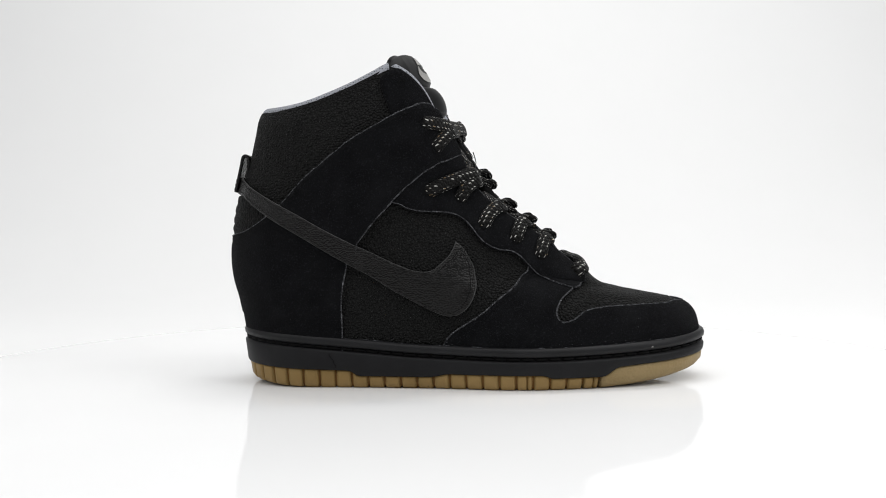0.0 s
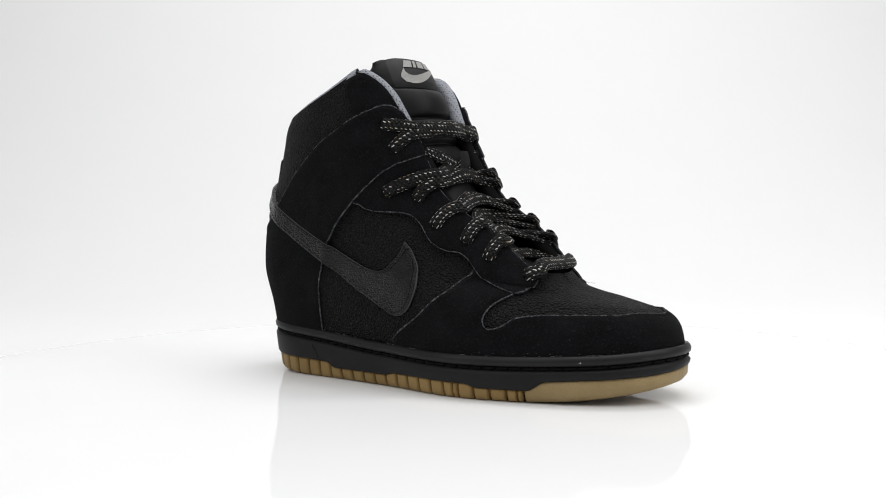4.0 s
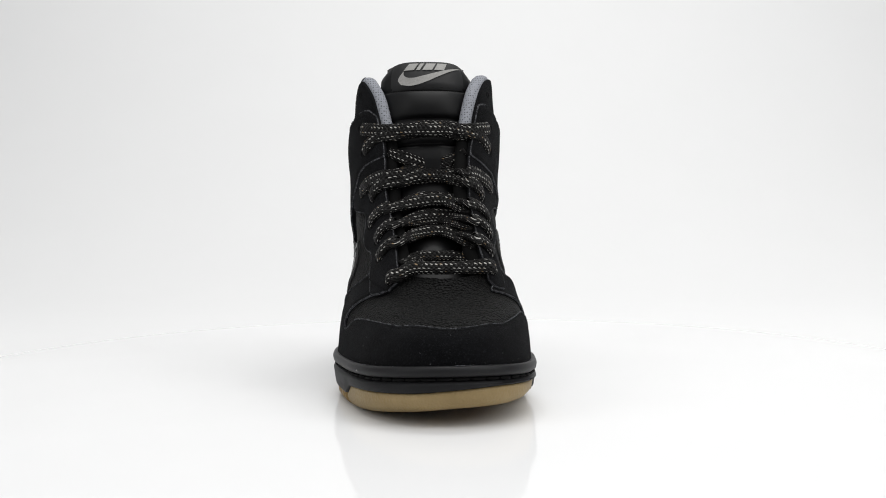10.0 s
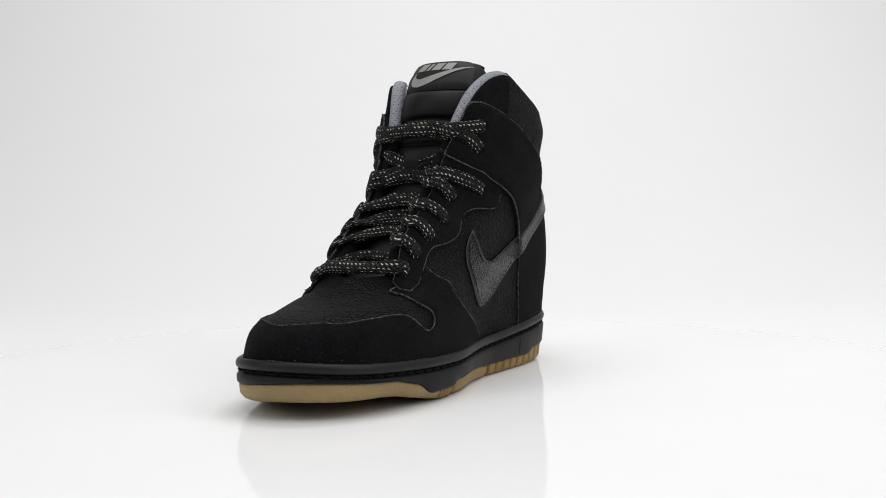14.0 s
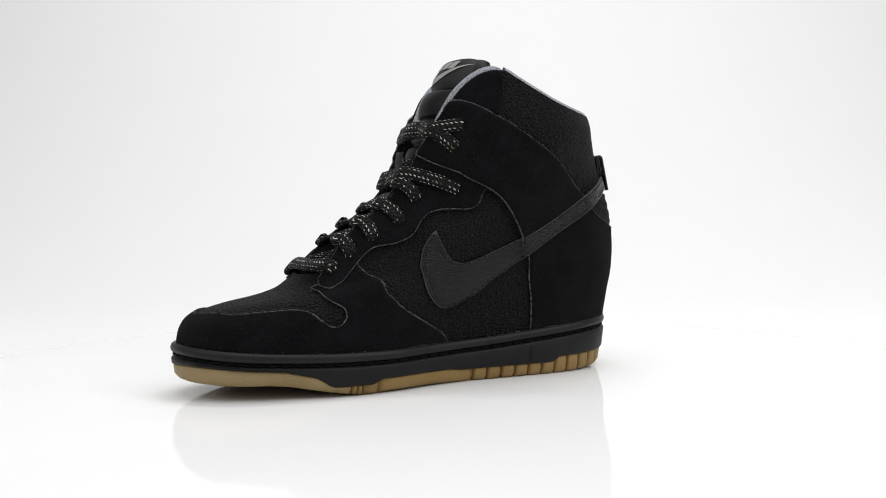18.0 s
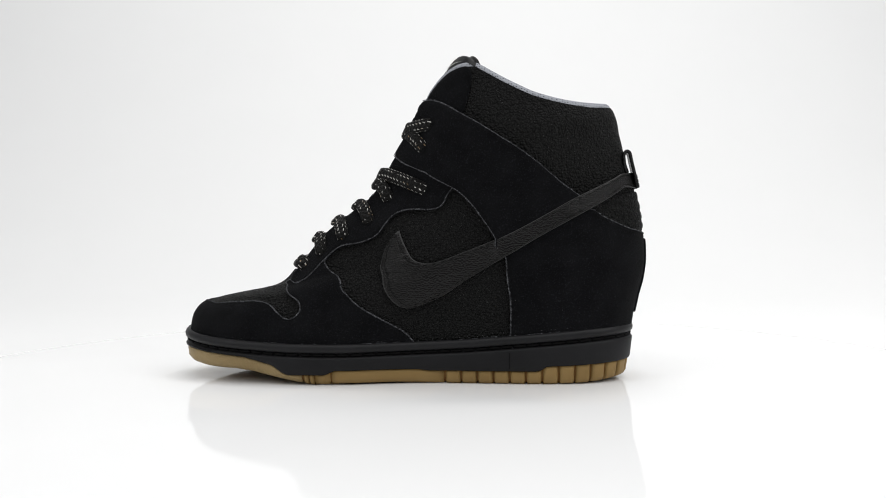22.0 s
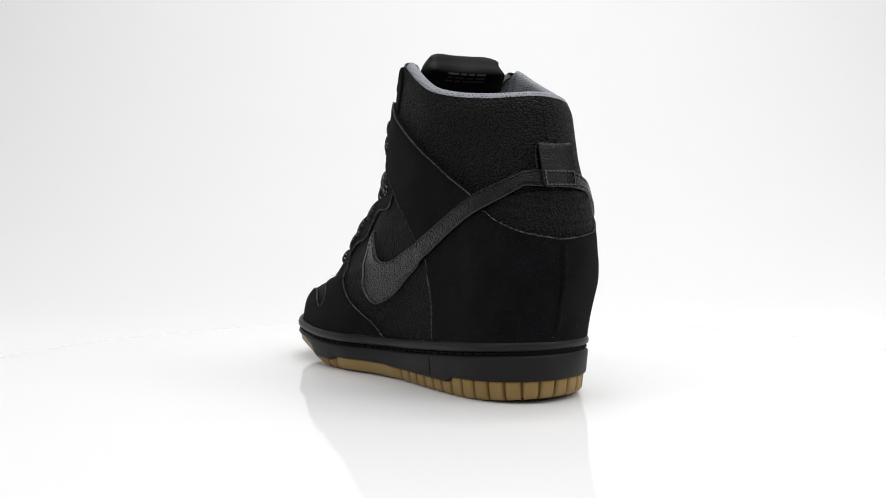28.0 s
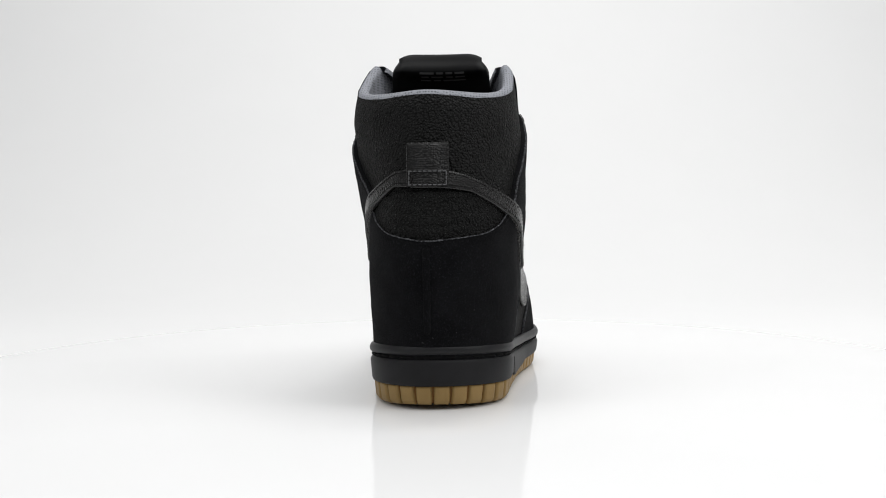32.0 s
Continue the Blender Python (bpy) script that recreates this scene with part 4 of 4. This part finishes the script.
def build_pull_loop():
    base = new("pull_loop")
    base.parent = sneaker
    base["label"] = "black leather pull loop at the heel"
    mid = YC + HEEL_SHIFT - .0012
    path = spline([(-.1108, .1185), (-.1096, .1245), (-.1093, .1292), (-.1108, .1314), (-.1128, .1304), (-.1140, .1252), (-.1154, .119), (-.1173, .1102)], 6)
    rows = []
    for k, p in enumerate(path):
        q, r = path[max(k - 1, 0)], path[min(k + 1, len(path) - 1)]
        t = (r - q).normalized()
        n = Vector((-t[1], t[0]))
        ring = []
        for y, o in ((-.0104, -.0002), (-.0103, .0007), (-.0096, .0011), (-.0086, .0008), (0, .0006), (.0086, .0008), (.0096, .0011), (.0103, .0007), (.0104, -.0002), (.0100, -.0008), (0, -.0006), (-.0100, -.0008)):
            ring.append((p[0] + n[0] * o, mid + y, p[1] + n[1] * o))
        rows.append(ring)
    part("loop_band", sheet(rows, closed=True, cap=True), LOOP_LEATHER, base)
    bm = bmesh.new()

    def back_x(z):
        return -.1154 - (.119 - z) * .215 - .0010
    for z in (.1112, .1178):
        for k in range(8):
            y = mid - .0092 + .0024 * k
            capsule(bm, Vector((back_x(z), y, z)), Vector((back_x(z), y + .0019, z)), Vector((-1, 0, 0)), .0003)
    for y in (-.0090, .0090):
        for k in range(3):
            z = .1114 + .0022 * k
            capsule(bm, Vector((back_x(z), mid + y, z)), Vector((back_x(z + .0018), mid + y, z + .0018)), Vector((-1, 0, 0)), .0003)
    tagged(part("stitching", bm, GREY_THREAD, base, "grey stitched box"), kind="stuff")


def heel_rib(phi, v):
    """Puffed ribs across the heel, sagging towards the middle."""
    f = max(-1.0, min(1.0, phi / .62))
    z = skin(phi, v).z - .080 + .006 * (1 - f * f)
    clear = max(0.0, min(1.0, (skin(phi, v).z - .0850 - .013 * abs(f) ** 1.6) / .003))
    return .0009 * clear * math.sqrt(abs(math.sin(math.pi * z / .0058))) * (1 - abs(f) ** 6)


def build_small():
    """Seams, quilting, loose threads, lint and a pale fleck."""
    seam = [(0.022, .985), (0.022, v_of(-111, 119, -1)), (-0.022, v_of(-111, 119, -1)), (-0.022, .985)]
    panel("collar_back_seam", seam, .0004, .0005, (TEXTILE, TEXTILE), sneaker, stitch=False, step=.002)
    low, high = v_of(-119, 78, -1), v_of(-117, 108, -1)
    path = [(-.7 + .1 * k, low) for k in range(15)] + [(.7 - .1 * k, high) for k in range(15)]
    panel("heel_quilting", path, .0002, .0006, (TEXTILE, TEXTILE), sneaker, "puffed ribs of black textile on the heel", stitch=False, grid=.0013, swell=heel_rib)
    # short crease line on the medial heel counter
    bm = bmesh.new()
    line = outline([(-50, 62), (-72, 53), (-95, 40), (-108, 30)], 1, per=14)
    for a, b in zip(line, line[1:]):
        capsule(bm, on_skin(*a, .0016), on_skin(*b, .0016), skin_normal(*a), .00022)
    part("crease", bm, SUEDE, sneaker)
    # pale fleck on the rubber rim
    s = length_at(.117, -1)
    at, out = edge_at(s)
    z = along(LIP_TOP, at[0]) - .0030
    bm = bmesh.new()
    side = Vector((-out[1], out[0], 0))
    base = Vector((*(at + out * .0043), z))
    pts = [base + side * a + Vector((*out, 0)) * o + Vector((0, 0, h)) for a, o, h in ((-.0009, -.0003, -.0002), (.0009, -.0003, -.0003), (.0004, .0, .0007), (.0, .0004, .0001))]
    vs = [bm.verts.new(p) for p in pts]
    for f in ((0, 1, 3), (1, 2, 3), (2, 0, 3)):
        bm.faces.new([vs[i] for i in f])
    part("adhesive_fleck", bm, PRINT, sneaker, "pale fleck of dried adhesive")
    # dried adhesive along the top of the rim
    bm, last = bmesh.new(), None
    for k in range(int(ROUND / .0012)):
        at, out = edge_at(k * .0012)
        p = Vector((at[0] + out[0] * .0024, at[1] + out[1] * .0024, along(LIP_TOP, at[0]) + .0003))
        wear = noise.noise(p * 120) * .6 + noise.noise(p * 800) * .7
        if wear < .05:
            last = None
            continue
        ring = [bm.verts.new(p + Vector((out[0] * c, out[1] * c, s)) * (.00012 + .0003 * min(wear, .6))) for c, s in ((1, 0), (0, 1), (-1, 0), (0, -1))]
        if last:
            for j in range(4):
                bm.faces.new((last[j], last[(j + 1) % 4], ring[(j + 1) % 4], ring[j]))
        last = ring
    loose = [v for v in bm.verts if not v.link_faces]
    bmesh.ops.delete(bm, geom=loose, context="VERTS")
    tagged(part("adhesive_trace", bm, RAW_EDGE, sneaker, "thin broken trace of pale adhesive"), kind="stuff")
    # loose threads
    for points in ([(86, .022, .0575), (88, .024, .0566), (90, .027, .0562)],):
        bm = bmesh.new()
        path = spline([(x / 1000, y, z) for x, y, z in points], 5)
        for a, b in zip(path, path[1:]):
            capsule(bm, a, b, Vector((0, 0, 1)), .00010)
        part("loose_thread", bm, GREY_THREAD, sneaker, "loose dark thread end")
    # lint caught in the nap
    rng = random.Random(5)
    bm = bmesh.new()
    for k in range(24):
        phi, v = rng.choice((rng.uniform(-1.2, 1.2), rng.uniform(2.0, 4.2))), rng.uniform(.03, .17)
        n = skin_normal(phi, v)
        a = on_skin(phi, v, .00185)
        d = (n.orthogonal() * rng.uniform(-1, 1) + n.cross(n.orthogonal()) * rng.uniform(-1, 1)) * .0005
        capsule(bm, a, a + d, n, .00009)
    rng = random.Random(8)
    for k in range(80):
        s = rng.uniform(0, ROUND)
        at, out = edge_at(s)
        z = along(LIP_TOP, at[0]) + rng.uniform(.0004, .0022) ** 1.0
        a = Vector((*(at + out * .0024), z))
        d = Vector((-out[1], out[0], rng.uniform(-.3, .3))) * rng.uniform(.0002, .0009)
        capsule(bm, a, a + d, Vector((*out, 0)), .00008)
    lint = part("lint", bm, GREY_THREAD, sneaker, "specks of pale lint in the suede")
    tagged(lint, kind="stuff")


build_sole()
build_shell()
build_lining()
build_overlays()
build_tongue()
build_laces()
build_pull_loop()
build_small()


# ---- what moves: the turntable carries the sneaker round ----
def motions():
    rate = 8.52
    rows = [(float(t), pose(0, 0, 0, 0, 0, -rate * t)) for t in range(0, 33)]
    walk(turntable, rows)
    walk(sneaker, rows)


motions()
